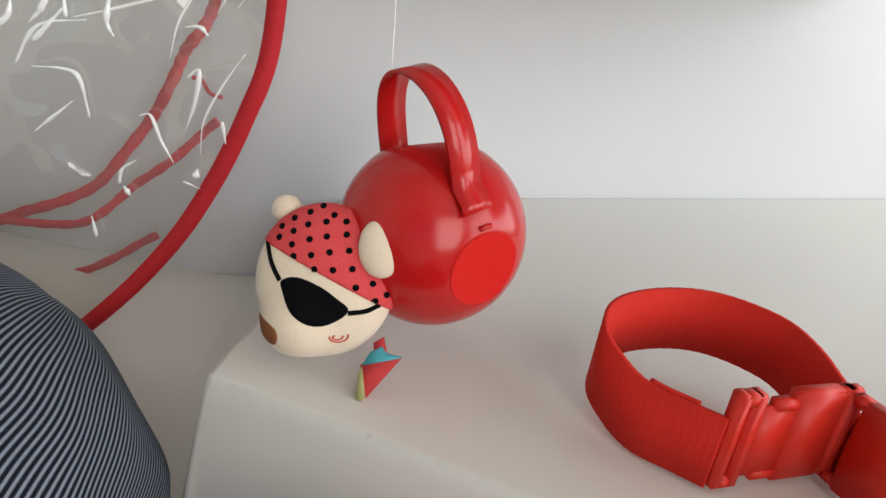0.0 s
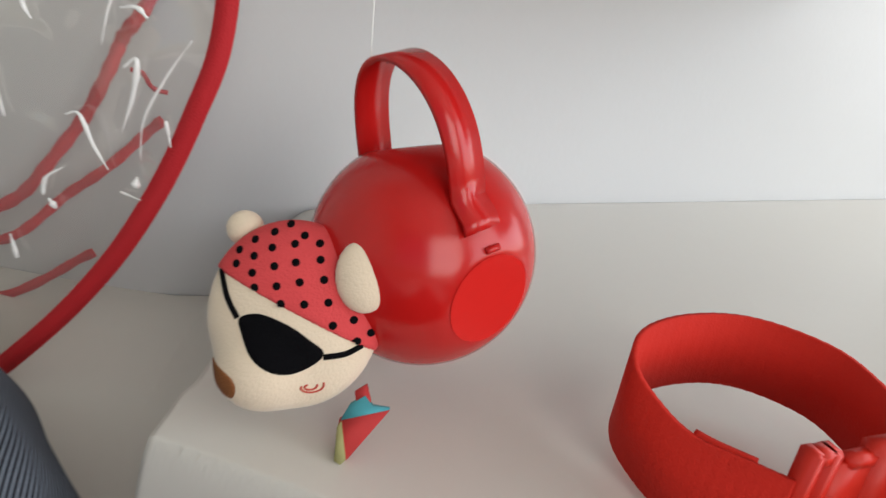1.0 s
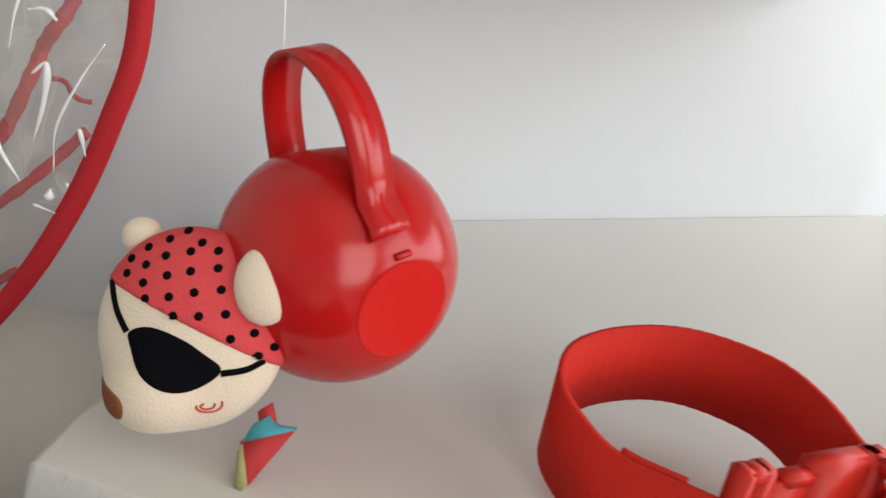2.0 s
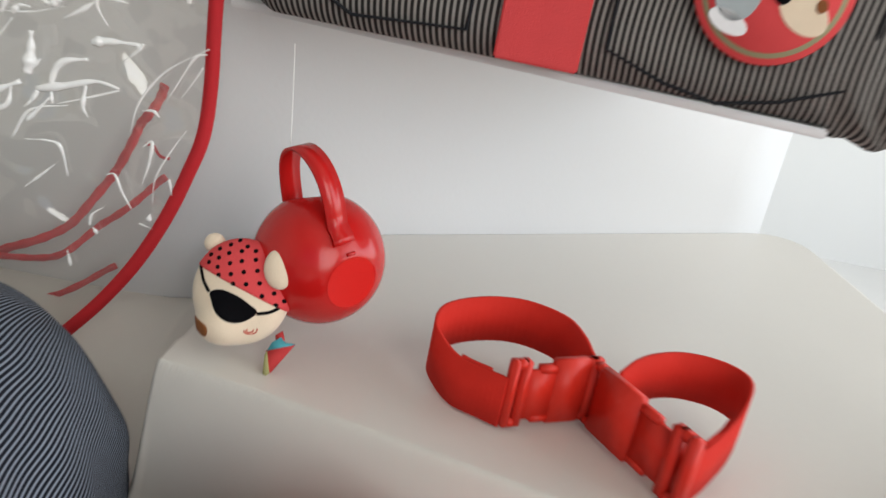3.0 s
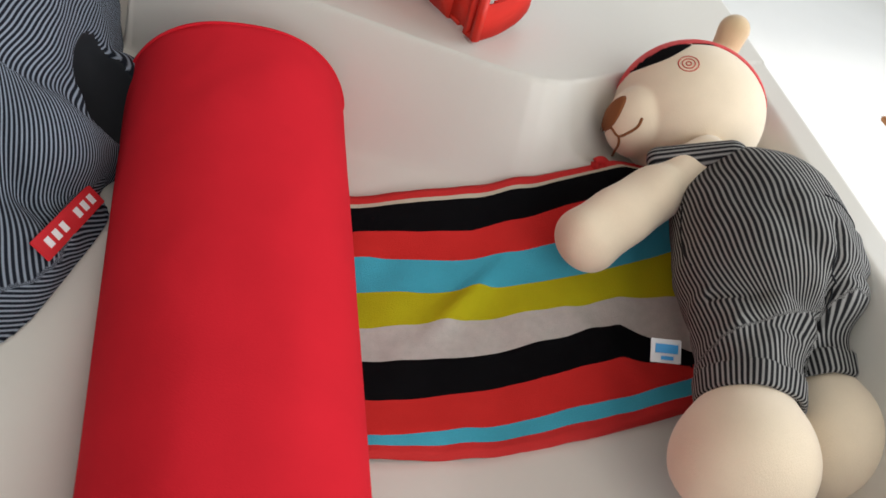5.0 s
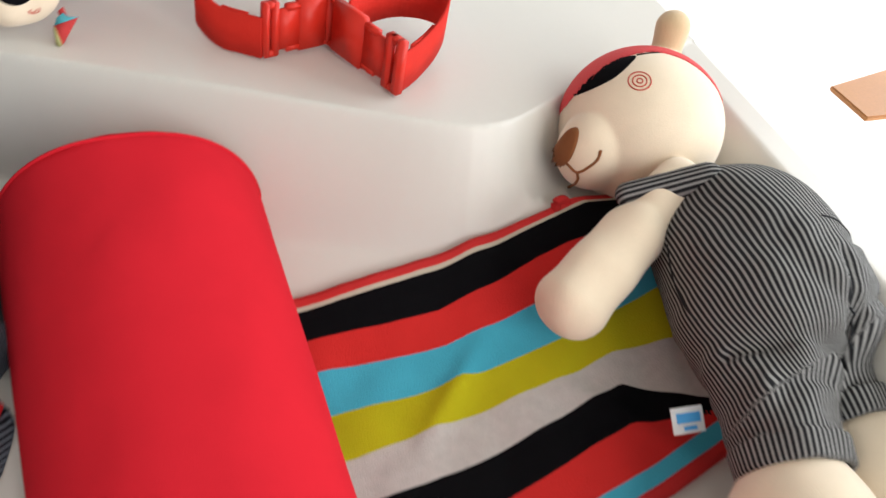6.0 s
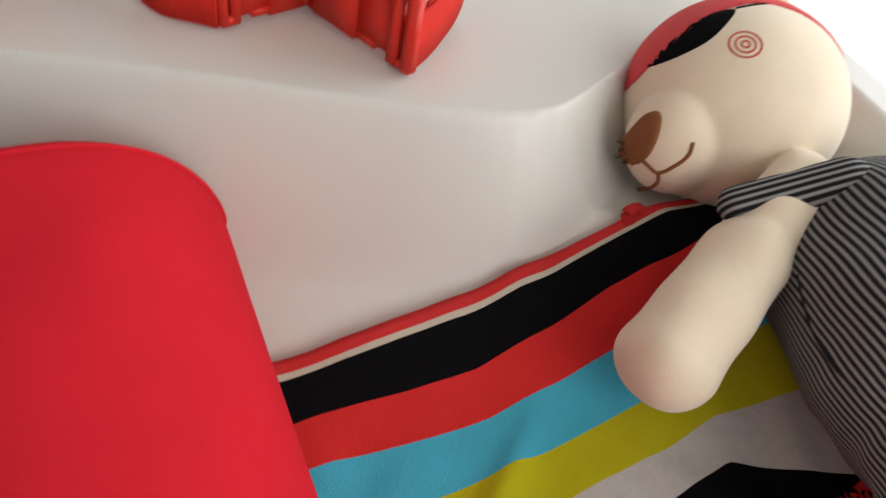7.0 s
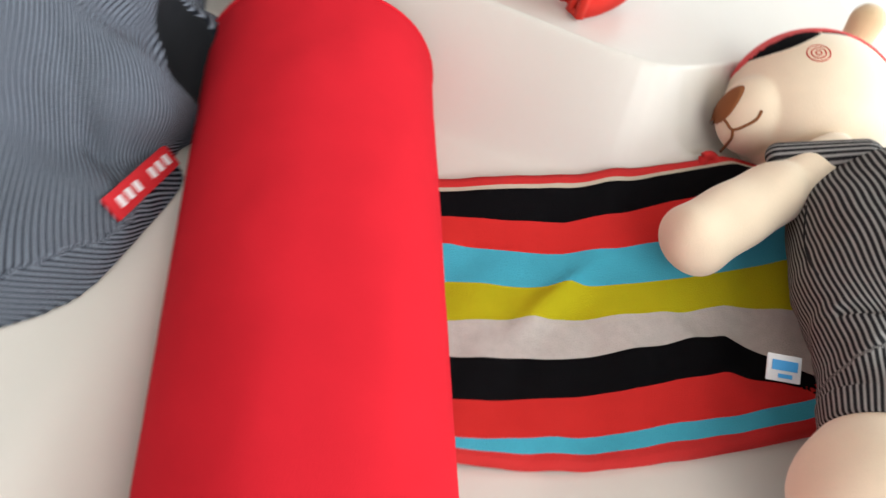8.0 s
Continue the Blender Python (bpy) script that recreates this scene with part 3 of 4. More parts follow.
# ---- red webbing harness ----
def harness():
    z = 0.5955
    thing = empty("buckle_strap", (0.15, -0.03, 0.581))
    V = lambda x, y, dz=0.0: Vector((x, y, z + dz))  # noqa: E731
    upright = lambda k: (0, 0, 1)  # noqa: E731
    one = [V(0.107, -0.0535), V(0.0965, -0.0485), V(0.0835, -0.042), V(0.0745, -0.034, 0.003), V(0.068, -0.0225, 0.0075), V(0.071, -0.008, 0.011), V(0.0845, 0.0075, 0.0115), V(0.104, 0.018, 0.0115), V(0.121, 0.018, 0.0115), V(0.1375, 0.0075, 0.0115), V(0.1455, -0.008, 0.01), V(0.15, -0.0245, 0.007)]
    two = [V(0.1855, -0.0925), V(0.198, -0.0786), V(0.2085, -0.065, 0.001), V(0.2185, -0.0515, 0.004), V(0.226, -0.038, 0.008), V(0.229, -0.0275, 0.011), V(0.2265, -0.0175, 0.0115), V(0.2165, -0.01, 0.0115), V(0.2, -0.009, 0.0115), V(0.184, -0.0165, 0.0115), V(0.172, -0.0255, 0.01), V(0.162, -0.0375, 0.007)]
    for pts in (one, two):
        bm = ribbon_bm(curve_points(pts, 16), 0.0268, 0.0019, upright, wave=0.005)
        part("strap_loop", bm, RED_WEB, thing, "loop of red woven webbing")

    def clip(a, b):
        """A side-release buckle from a to b: frame, prongs, slots and a strap's wrapped end."""
        a, b = Vector(a), Vector(b)
        along = (b - a).normalized()
        side = Vector((along.y, -along.x, 0))
        length = (b - a).length
        m = Matrix((along, side, (0, 0, 1))).transposed().to_4x4()
        m.translation = (a.x, a.y, z)

        def piece(lo, hi, bevel):
            bm = box_bm((lo[0], lo[1], lo[2] * 1.28 + 0.0045), (hi[0], hi[1], hi[2] * 1.28 + 0.0045), bevel)
            bmesh.ops.transform(bm, verts=bm.verts[:], matrix=m)
            return bm

        body = empty("buckle", tuple((a + b) / 2))
        body.parent = thing
        body.matrix_parent_inverse = thing.matrix_world.inverted()
        at = lambda f: length * f  # noqa: E731
        part("latch_plate", piece((at(-0.02), -0.001, -0.0138), (at(0.06), 0.0052, 0.0145), 0.0008), RED_CLIP, body)
        part("latch_bar", piece((at(0.1), -0.001, -0.0138), (at(0.19), 0.0052, 0.0145), 0.0008), RED_CLIP, body)
        part("bridge", piece((at(0.03), -0.0005, 0.011), (at(0.15), 0.005, 0.0145), 0.0006), RED_CLIP, body)
        part("bridge", piece((at(0.03), -0.0005, -0.0138), (at(0.15), 0.005, -0.0105), 0.0006), RED_CLIP, body)
        part("centre_tongue", piece((at(0.17), 0.0004, -0.0112), (at(0.5), 0.0042, 0.0098), 0.0007), RED_CLIP, body)
        part("prong", piece((at(0.3), 0.0, 0.0085), (at(0.52), 0.0046, 0.0118), 0.0006), RED_CLIP, body)
        part("prong", piece((at(0.3), 0.0, -0.0128), (at(0.52), 0.0046, -0.0095), 0.0006), RED_CLIP, body)
        part("socket", piece((at(0.47), -0.0015, -0.0137), (at(0.88), 0.0052, 0.0137), 0.0011), RED_CLIP, body)
        part("bridge", piece((at(0.86), -0.0005, 0.0105), (at(0.95), 0.0046, 0.0137), 0.0006), RED_CLIP, body)
        part("bridge", piece((at(0.86), -0.0005, -0.0133), (at(0.95), 0.0046, -0.0105), 0.0006), RED_CLIP, body)
        part("end_bar", piece((at(0.92), -0.0005, -0.0133), (at(1.04), 0.0046, 0.0137), 0.0009), RED_CLIP, body)

    end_a = [V(0.099, -0.0475, 0.001), V(0.089, -0.0428, 0.001), V(0.0838, -0.0395, 0.0012)]
    end_b = [V(0.1955, -0.0785, 0.001), V(0.207, -0.0635, 0.001), V(0.2155, -0.05, 0.001)]
    for pts in (end_a, end_b):
        part("strap_tail", ribbon_bm(curve_points(pts, 4), 0.0255, 0.0018, upright), RED_WEB, thing)
    clip((0.107, -0.0505, z), (0.1515, -0.027, z))
    clip((0.1855, -0.0935, z), (0.1475, -0.031, z))
    join = box_bm((-0.012, -0.0035, -0.0125), (0.012, 0.003, 0.0125), 0.0015)
    bmesh.ops.transform(join, verts=join.verts[:], matrix=pose(0.1535, -0.027, z, 0, 0, -58))
    part("joining_strap", join, RED_WEB, thing)
    return tagged(thing, "red webbing strap with two loops and plastic buckles on a plinth", "strap")


harness()


# ---- red padded cushion ----
def cushion():
    far, near = Vector((0.0294, -0.1188, 0.5087)), Vector((0.1293, -0.6008, 0.4768))
    axis = (near - far).normalized()
    side = Vector((-axis.y, axis.x, 0)).normalized()
    thing = empty("bolster_cushion", tuple((far + near) / 2))
    bm = bmesh.new()
    n, m = 70, 40
    rings = []
    for k in range(n + 1):
        s = k / n
        q = far.lerp(near, s)
        w = 0.0749 - 0.0171 * s
        h = 0.0646 - 0.0044 * s
        end = min(1.0, (min(s, 1 - s) * 0.49) / 0.009)
        shrink = 0.93 + 0.07 * math.sqrt(max(0, 1 - (1 - end) ** 2))
        ring = []
        for j in range(m + 1):
            a = math.pi * j / m
            x, z = math.copysign(abs(math.cos(a)) ** 0.82, math.cos(a)), math.sin(a)
            soft = 0.0018 * noise.noise(Vector((s * 7, j * 0.14, 3))) + 0.0006 * noise.noise(Vector((s * 25, j * 0.4, 9)))
            ring.append(bm.verts.new(q + side * (x * w * shrink) + Vector((0, 0, (z * h) * shrink + soft))))
        ring.insert(0, bm.verts.new(q + side * (w * shrink - 0.014) + Vector((0, 0, -0.05))))
        rings.append(ring)
    m += 1
    for a, b in zip(rings, rings[1:]):
        for j in range(m):
            bm.faces.new((a[j], a[j + 1], b[j + 1], b[j]))
        bm.faces.new((a[0], b[0], b[m], a[m]))
    bm.faces.new(rings[0][::-1]), bm.faces.new(rings[-1])
    bmesh.ops.recalc_face_normals(bm, faces=bm.faces[:])
    part("cover", bm, RED_PAD, thing, "smooth red jersey cover")
    q = far + axis * 0.0085
    seam_or_fold = [q + side * (math.copysign(abs(math.cos(a)) ** 0.82, math.cos(a)) * 0.0748) + Vector((0, 0, 0.0645 * math.sin(a))) for a in [math.pi * k / 60 for k in range(61)]]
    part("piping", tube_bm(seam_or_fold, 0.0012, 8), RED_PAD, thing, "corded red edge")
    return tagged(thing, "long domed red fabric cushion lying on the platform", "cushion")


cushion()


# ---- striped blanket ----
def blanket():
    top = curve_points([(0.05, -0.169, 0), (0.09, -0.168, 0), (0.134, -0.166, 0), (0.206, -0.159, 0), (0.274, -0.149, 0), (0.33, -0.138, 0), (0.375, -0.128, 0)], 16)
    low = curve_points([(0.09, -0.366, 0), (0.125, -0.365, 0), (0.164, -0.362, 0), (0.222, -0.352, 0), (0.284, -0.331, 0), (0.335, -0.311, 0), (0.38, -0.292, 0)], 16)
    # each stripe's start as a share of the blanket's width, at three places along it
    bands = [((0, 0, 0), 0), ((0.03, 0.031, 0.022), 1), ((0.044, 0.046, 0.032), 2), ((0.138, 0.161, 0.124), 3), ((0.24, 0.269, 0.25), 4), ((0.378, 0.383, 0.385), 5), ((0.52, 0.492, 0.505), 6), ((0.658, 0.637, 0.61), 2), ((0.811, 0.767, 0.747), 3), ((0.939, 0.907, 0.89), 4), ((0.974, 0.964, 0.95), 0), ((1, 1, 1), 0)]
    lines = []
    for (f, mat), (g, _) in zip(bands, bands[1:]):
        steps = max(1, round((g[1] - f[1]) / 0.02))
        lines += [([a + (b - a) * k / steps for a, b in zip(f, g)], mat) for k in range(steps)]
    lines.append(((1, 1, 1), 0))
    bm = bmesh.new()

    def height(p, f):
        w = 0.0022 * noise.noise(Vector((p.x * 16, p.y * 11, 1.0))) + 0.0022 * noise.noise(Vector((p.x * 45 + 5, p.y * 26, 4.0))) + 0.0012 * (0.4 - abs(noise.noise(Vector((p.x * 34 + p.y * 30, p.y * 52 - p.x * 12, 9.0)))))
        fold = 0.007 * math.exp(-(((p.x - 0.213) * 0.8 + (p.y + 0.235) * -0.6) / 0.006) ** 2) * math.exp(-((f - 0.42) / 0.1) ** 2)
        fold += 0.004 * math.exp(-(((p.x - 0.296) * 0.6 + (p.y + 0.262) * 0.8) / 0.008) ** 2) * math.exp(-(((p.x - 0.3) / 0.03) ** 2))
        return float(hollow_z(p.x, p.y)) + w + fold

    grid = []
    for f, mat in lines:
        row = []
        for k, (a, b) in enumerate(zip(top, low)):
            h = float(np.interp(k / 16, (2, 3, 4), f))
            p = a.lerp(b, h)
            p.y += 0.0009 * noise.noise(Vector((p.x * 30, h * 6, 2)))
            p.y -= max(0.0, p.x - 0.31) * 0.75 * max(0.0, 1 - abs(h - 0.64) / 0.2)
            row.append(bm.verts.new((p.x, p.y, height(p, h))))
        grid.append(row)
    for i in range(len(grid) - 1):
        for k in range(len(top) - 1):
            face = bm.faces.new((grid[i][k], grid[i + 1][k], grid[i + 1][k + 1], grid[i][k + 1]))
            face.material_index = lines[i][1]
    under = bmesh.ops.extrude_edge_only(bm, edges=[e for e in bm.edges if e.is_boundary])
    for v in under["geom"]:
        if isinstance(v, bmesh.types.BMVert):
            v.co.z -= 0.006
    bmesh.ops.recalc_face_normals(bm, faces=bm.faces[:])
    ob = part("blanket", bm, [STRIPE_EDGE, STRIPE_BEIGE, BLACK, STRIPE_RED, STRIPE_BLUE, STRIPE_YELLOW, STRIPE_GREY])
    tagged(ob, "jersey blanket in red, black, turquoise, lime and grey stripes lying flat", "blanket")
    part("corner_tie", tube_bm(curve_points([Vector((0.2895, -0.1475, 0.5335)), Vector((0.2885, -0.1455, 0.538)), Vector((0.294, -0.144, 0.539)), Vector((0.3, -0.147, 0.5345))], 6), 0.0032, 8), STRIPE_EDGE, ob, "small red cloth loop")


blanket()


# ---- large plush bear ----
FACE = ((0.964, -0.2105, 0.1626), (0.0243, 0.6782, 0.7345), (-0.2649, -0.7041, 0.6589))  # right, up and outward of the bear's face


def stitch(field, points, radius, sides=6):
    """A cord drawn through points and pulled on to a body's surface."""
    p = np.array([tuple(q) for q in curve_points(points, 8)])
    for _ in range(12):
        g = np.stack([field(p + 0.0005 * np.eye(3)[k]) - field(p - 0.0005 * np.eye(3)[k]) for k in range(3)], -1)
        p = p - field(p)[:, None] * g / (np.linalg.norm(g, axis=1, keepdims=True) + 1e-9)
    bm = tube_bm([Vector(q) for q in p], radius, sides)
    bm.verts.index_update()
    out = [tuple(v.co) for v in bm.verts], [[v.index for v in f.verts] for f in bm.faces]
    bm.free()
    return out


def bear():
    head, muzzle = lump((0.353, -0.107, 0.572), (0.055, 0.053, 0.052)), lump((0.3145, -0.1265, 0.5665), (0.0257, 0.0233, 0.0278))
    ear = limb((0.369, -0.080, 0.610), (0.373, -0.071, 0.627), 0.0095, 0.0115)
    arm = limb((0.35, -0.172, 0.574), (0.277, -0.222, 0.527), 0.016, 0.0225)
    torso, hips = lump((0.382, -0.219, 0.552), (0.053, 0.066, 0.055)), lump((0.386, -0.262, 0.545), (0.055, 0.042, 0.047))
    end_a, end_b = np.array((0.353, -0.344, 0.525)), np.array((0.405, -0.32, 0.522))
    way_a, way_b = np.array((-0.14, -0.96, -0.2)), np.array((0.05, -0.98, -0.18))
    leg_a, leg_b = limb((0.365, -0.275, 0.538), end_a + way_a * 0.01, 0.0335, 0.0245), limb((0.406, -0.262, 0.533), end_b + way_b * 0.01, 0.031, 0.0225)
    foot_a, foot_b = lump((0.347, -0.371, 0.513), (0.038, 0.036, 0.04)), lump((0.41, -0.347, 0.514), (0.033, 0.034, 0.034))
    collar = limb((0.317, -0.175, 0.568), (0.358, -0.185, 0.586), 0.008, 0.0115)
    past_a, past_b = lambda p: (p - end_a) @ way_a, lambda p: (p - end_b) @ way_b

    def folds(p):
        """Creases of the loose cloth."""
        x, y, z = p[..., 0], p[..., 1], p[..., 2]
        w = np.clip((-0.215 - y) / 0.06, 0, 1)
        d = 0.0014 * w * np.sin(x * 210 + 2.5 * np.sin(y * 90)) * np.sin(y * 110 + x * 60) + 0.001 * np.sin(y * 55 + x * 120 + z * 80)
        for ax, ay, bx, by, deep in ((0.335, -0.288, 0.392, -0.3, 0.0035), (0.345, -0.31, 0.378, -0.313, 0.002), (0.394, -0.262, 0.392, -0.3, 0.003), (0.394, -0.29, 0.437, -0.268, 0.003), (0.41, -0.247, 0.44, -0.238, 0.002)):
            dx, dy = bx - ax, by - ay
            t = np.clip(((x - ax) * dx + (y - ay) * dy) / (dx * dx + dy * dy), 0, 1)
            d = d + deep * np.exp(-((x - ax - t * dx) ** 2 + (y - ay - t * dy) ** 2) / 0.0032**2)
        return d

    def trunk_only(p):
        return blend(torso(p), hips(p), 0.03)

    def cloth(p):
        la, lb = np.maximum(leg_a(p) - 0.001, past_a(p) + 0.006), np.maximum(leg_b(p) - 0.001, past_b(p) + 0.006)
        d = blend(trunk_only(p), la, 0.008)
        return blend(d, lb, 0.006) + folds(p)

    def flesh(p):
        d = blend(head(p), muzzle(p), 0.0012)
        d = blend(d, ear(p), 0.004)
        dents = 0.0009 * np.sin(p[..., 0] * 130 + p[..., 2] * 90) * np.sin(p[..., 1] * 120 + 1) + 0.0016 * np.exp(-(((p[..., 0] - 0.322) * 0.83 + (p[..., 1] + 0.191) * 0.56) / 0.004) ** 2)
        d = np.minimum(d, blend(arm(p) + dents, torso(p) + 0.006, 0.01))
        return np.minimum(d, np.minimum(blend(foot_a(p), leg_a(p) + 0.008, 0.022), blend(foot_b(p), leg_b(p) + 0.008, 0.022)))

    def band(leg, past):
        """A turned-up trouser end."""
        return lambda p: np.maximum(np.abs(past(p) + 0.0065) - 0.0075, np.abs(leg(p) - 0.0012 - 0.0008 * np.sin(p[..., 0] * 240)) - 0.0022)

    base = (0.37, -0.25, FLOOR)
    thing = empty("plush_bear", base)

    def sewn(name, toy, mats, label="", owner=None):
        ob = toy.done(name, mats, base)
        ob.parent = owner or thing
        ob.matrix_parent_inverse = thing.matrix_world.inverted()
        if owner:
            ob.location = (0, 0, 0)
            ob.matrix_parent_inverse = Matrix()
        return tagged(ob, label)

    r, u, c = (np.array(a) for a in FACE)
    o = np.array((0.3319, -0.1175, 0.6104))
    lo, hi = np.array((0.235, -0.43, 0.495)), np.array((0.475, -0.02, 0.655))

    def grow(field, step, classify, across):
        v, q = skin(field, lo, hi, step)
        v = relax(v, q, 2)
        v[:, 2] = np.maximum(v[:, 2], np.minimum(sheet_z(v[:, 0], v[:, 1]), FLOOR) + 0.001)
        toy = Body()
        toy.add(v, q.tolist(), classify(v[q].mean(1)), across(v))
        return toy

    def skin_kind(mid):
        return np.where(ear(mid) < 0.001, 1, 0)

    def scarf(p):
        x, y = ((p - o) @ r) * 1000, ((p - o) @ u) * 1000
        return np.maximum(head(p) - 0.0008, (21.5 - 0.0115 * (x - 12) ** 2 - y) * 0.0008)

    def round_axis(v, a, b, rad):
        a, b = np.array(a), np.array(b)
        w = (b - a) / np.linalg.norm(b - a)
        side = np.cross(w, (0, 0, 1))
        side /= np.linalg.norm(side)
        top = np.cross(side, w)
        return np.arctan2((v - a) @ side, (v - a) @ top) * rad

    def stripes(v):
        """Counted round the trunk and, past the crotch, round each leg, so that they run lengthwise."""
        trunk = round_axis(v, (0.384, -0.2, 0.54), (0.386, -0.3, 0.54), 0.056)
        la, lb = round_axis(v, (0.365, -0.275, 0.535), end_a, 0.03), round_axis(v, (0.406, -0.262, 0.53), end_b, 0.028)
        below = v[:, 1] < -0.306 + 0.35 * (v[:, 0] - 0.365)
        out = np.where(below, np.where(leg_a(v) < leg_b(v), la, lb), trunk)
        return out + 0.0005 * np.sin(v[:, 1] * 70) + 0.0003 * np.sin(v[:, 1] * 170 + v[:, 0] * 60)

    one = lambda m: np.zeros(len(m))  # noqa: E731
    body = sewn("body", grow(flesh, 0.0015, skin_kind, one), [CREAM, CREAM_EAR], "cream plush head, arm and feet")
    sewn("bandana", grow(scarf, 0.0014, one, one), [RED_BAND], "red cotton bandana", body)
    suit = sewn("romper_suit", grow(cloth, 0.0018, one, stripes), [TICKING_BEAR], "black and white ticking dungarees")
    for leg, past in ((leg_a, past_a), (leg_b, past_b)):
        sewn("trouser_cuff", grow(band(leg, past), 0.0014, one, stripes), [TICKING_BEAR], owner=suit)
    sewn("collar", grow(collar, 0.0014, one, lambda v: v[:, 1] * 0.9 + v[:, 2] * 0.35), [TICKING_BEAR], owner=suit)
    # side seam, pocket seam, then a dark cord painting the crotch fold's shade
    for pts in ([(0.335, -0.212, 0.56), (0.332, -0.235, 0.55), (0.334, -0.262, 0.55)], [(0.393, -0.238, 0.6), (0.415, -0.236, 0.59), (0.438, -0.232, 0.57)], [(0.392, -0.262, 0.595), (0.396, -0.283, 0.58), (0.393, -0.3, 0.565)]):
        toy = Body()
        toy.add(*stitch(cloth, pts, 0.0007), 0)
        sewn("seam_or_fold", toy, [NAVY], owner=suit)
    face = lambda p: blend(head(p), muzzle(p), 0.0012)  # noqa: E731
    P = lambda pts: [((a - 1125) * 0.367, (150 - b) * 0.367) for a, b in pts]  # noqa: E731
    toy = Body()
    toy.add(*patch(face, o, FACE, P([(1011, 163), (1020, 148), (1045, 125), (1080, 104), (1110, 96), (1133, 96), (1118, 115), (1090, 140), (1060, 155), (1030, 164)]), 0.0006), 0)
    toy.add(*line_on(face, o, FACE, P([(1130, 97), (1160, 92), (1190, 91), (1222, 99)]), 0.0006), 0)
    sewn("eye_patch", toy, [BLACK], "black cloth eye patch", body)
    toy = Body()
    toy.add(*patch(face, o, FACE, P([(985, 290), (983, 275), (995, 245), (1010, 225), (1024, 222), (1027, 235), (1020, 265), (1010, 285), (995, 293)]), 0.001), 0)
    sewn("nose", toy, [BROWN], "brown felt nose", body)
    toy = Body()
    for pts in ([(1010, 284), (1027, 299), (1045, 291), (1057, 280), (1061, 265)], [(1027, 299), (1030, 312), (1021, 327)]):
        toy.add(*line_on(face, o, FACE, P(pts), 0.0010), 0)
    sewn("mouth", toy, [BROWN], "stitched brown mouth", body)
    toy = Body()
    for k in range(3):
        ring = [((k * 2.5 + 1.7) * math.cos(a), (k * 2.3 + 1.6) * math.sin(a)) for a in [2 * math.pi * s / 16 for s in range(17)]]
        toy.add(*line_on(face, o, FACE, ring, 0.00048, 5), 0)
    sewn("cheek", toy, [SWIRL_RED], "embroidered red rings", body)
    tagged(thing, "large cream plush bear in striped dungarees lying on its side", "soft toy")
    bm = box_bm((-0.0105, -0.0006, -0.008), (0.0105, 0.0006, 0.008), 0.0003)
    tag = empty("cloth_tag", (0.3195, -0.2995, 0.5))
    m = Matrix((Vector((0.969, 0.092, 0.228)), Vector((0.064, 0.801, -0.596)), Vector((-0.238, 0.592, 0.77)))).transposed().to_4x4()
    m = Matrix.Translation((0.3195, -0.2995, 0.5135)) @ m @ pose(0, 0, 0, -14, 9, 0) @ Matrix.Scale(0.88, 4)
    bmesh.ops.transform(bm, verts=bm.verts[:], matrix=m)
    part("tape", bm, TAG_WHITE, tag, smooth=False)
    for lo, hi in (((-0.0075, -0.0013, -0.0015), (0.008, -0.0007, 0.0045)), ((-0.0035, -0.0013, -0.006), (0.005, -0.0007, -0.0035))):
        bm = box_bm(lo, hi)
        bmesh.ops.transform(bm, verts=bm.verts[:], matrix=m)
        part("print", bm, TAG_BLUE, tag, smooth=False)
    tagged(tag, "small white satin tag with blue print beside the bear", "tag")


bear()


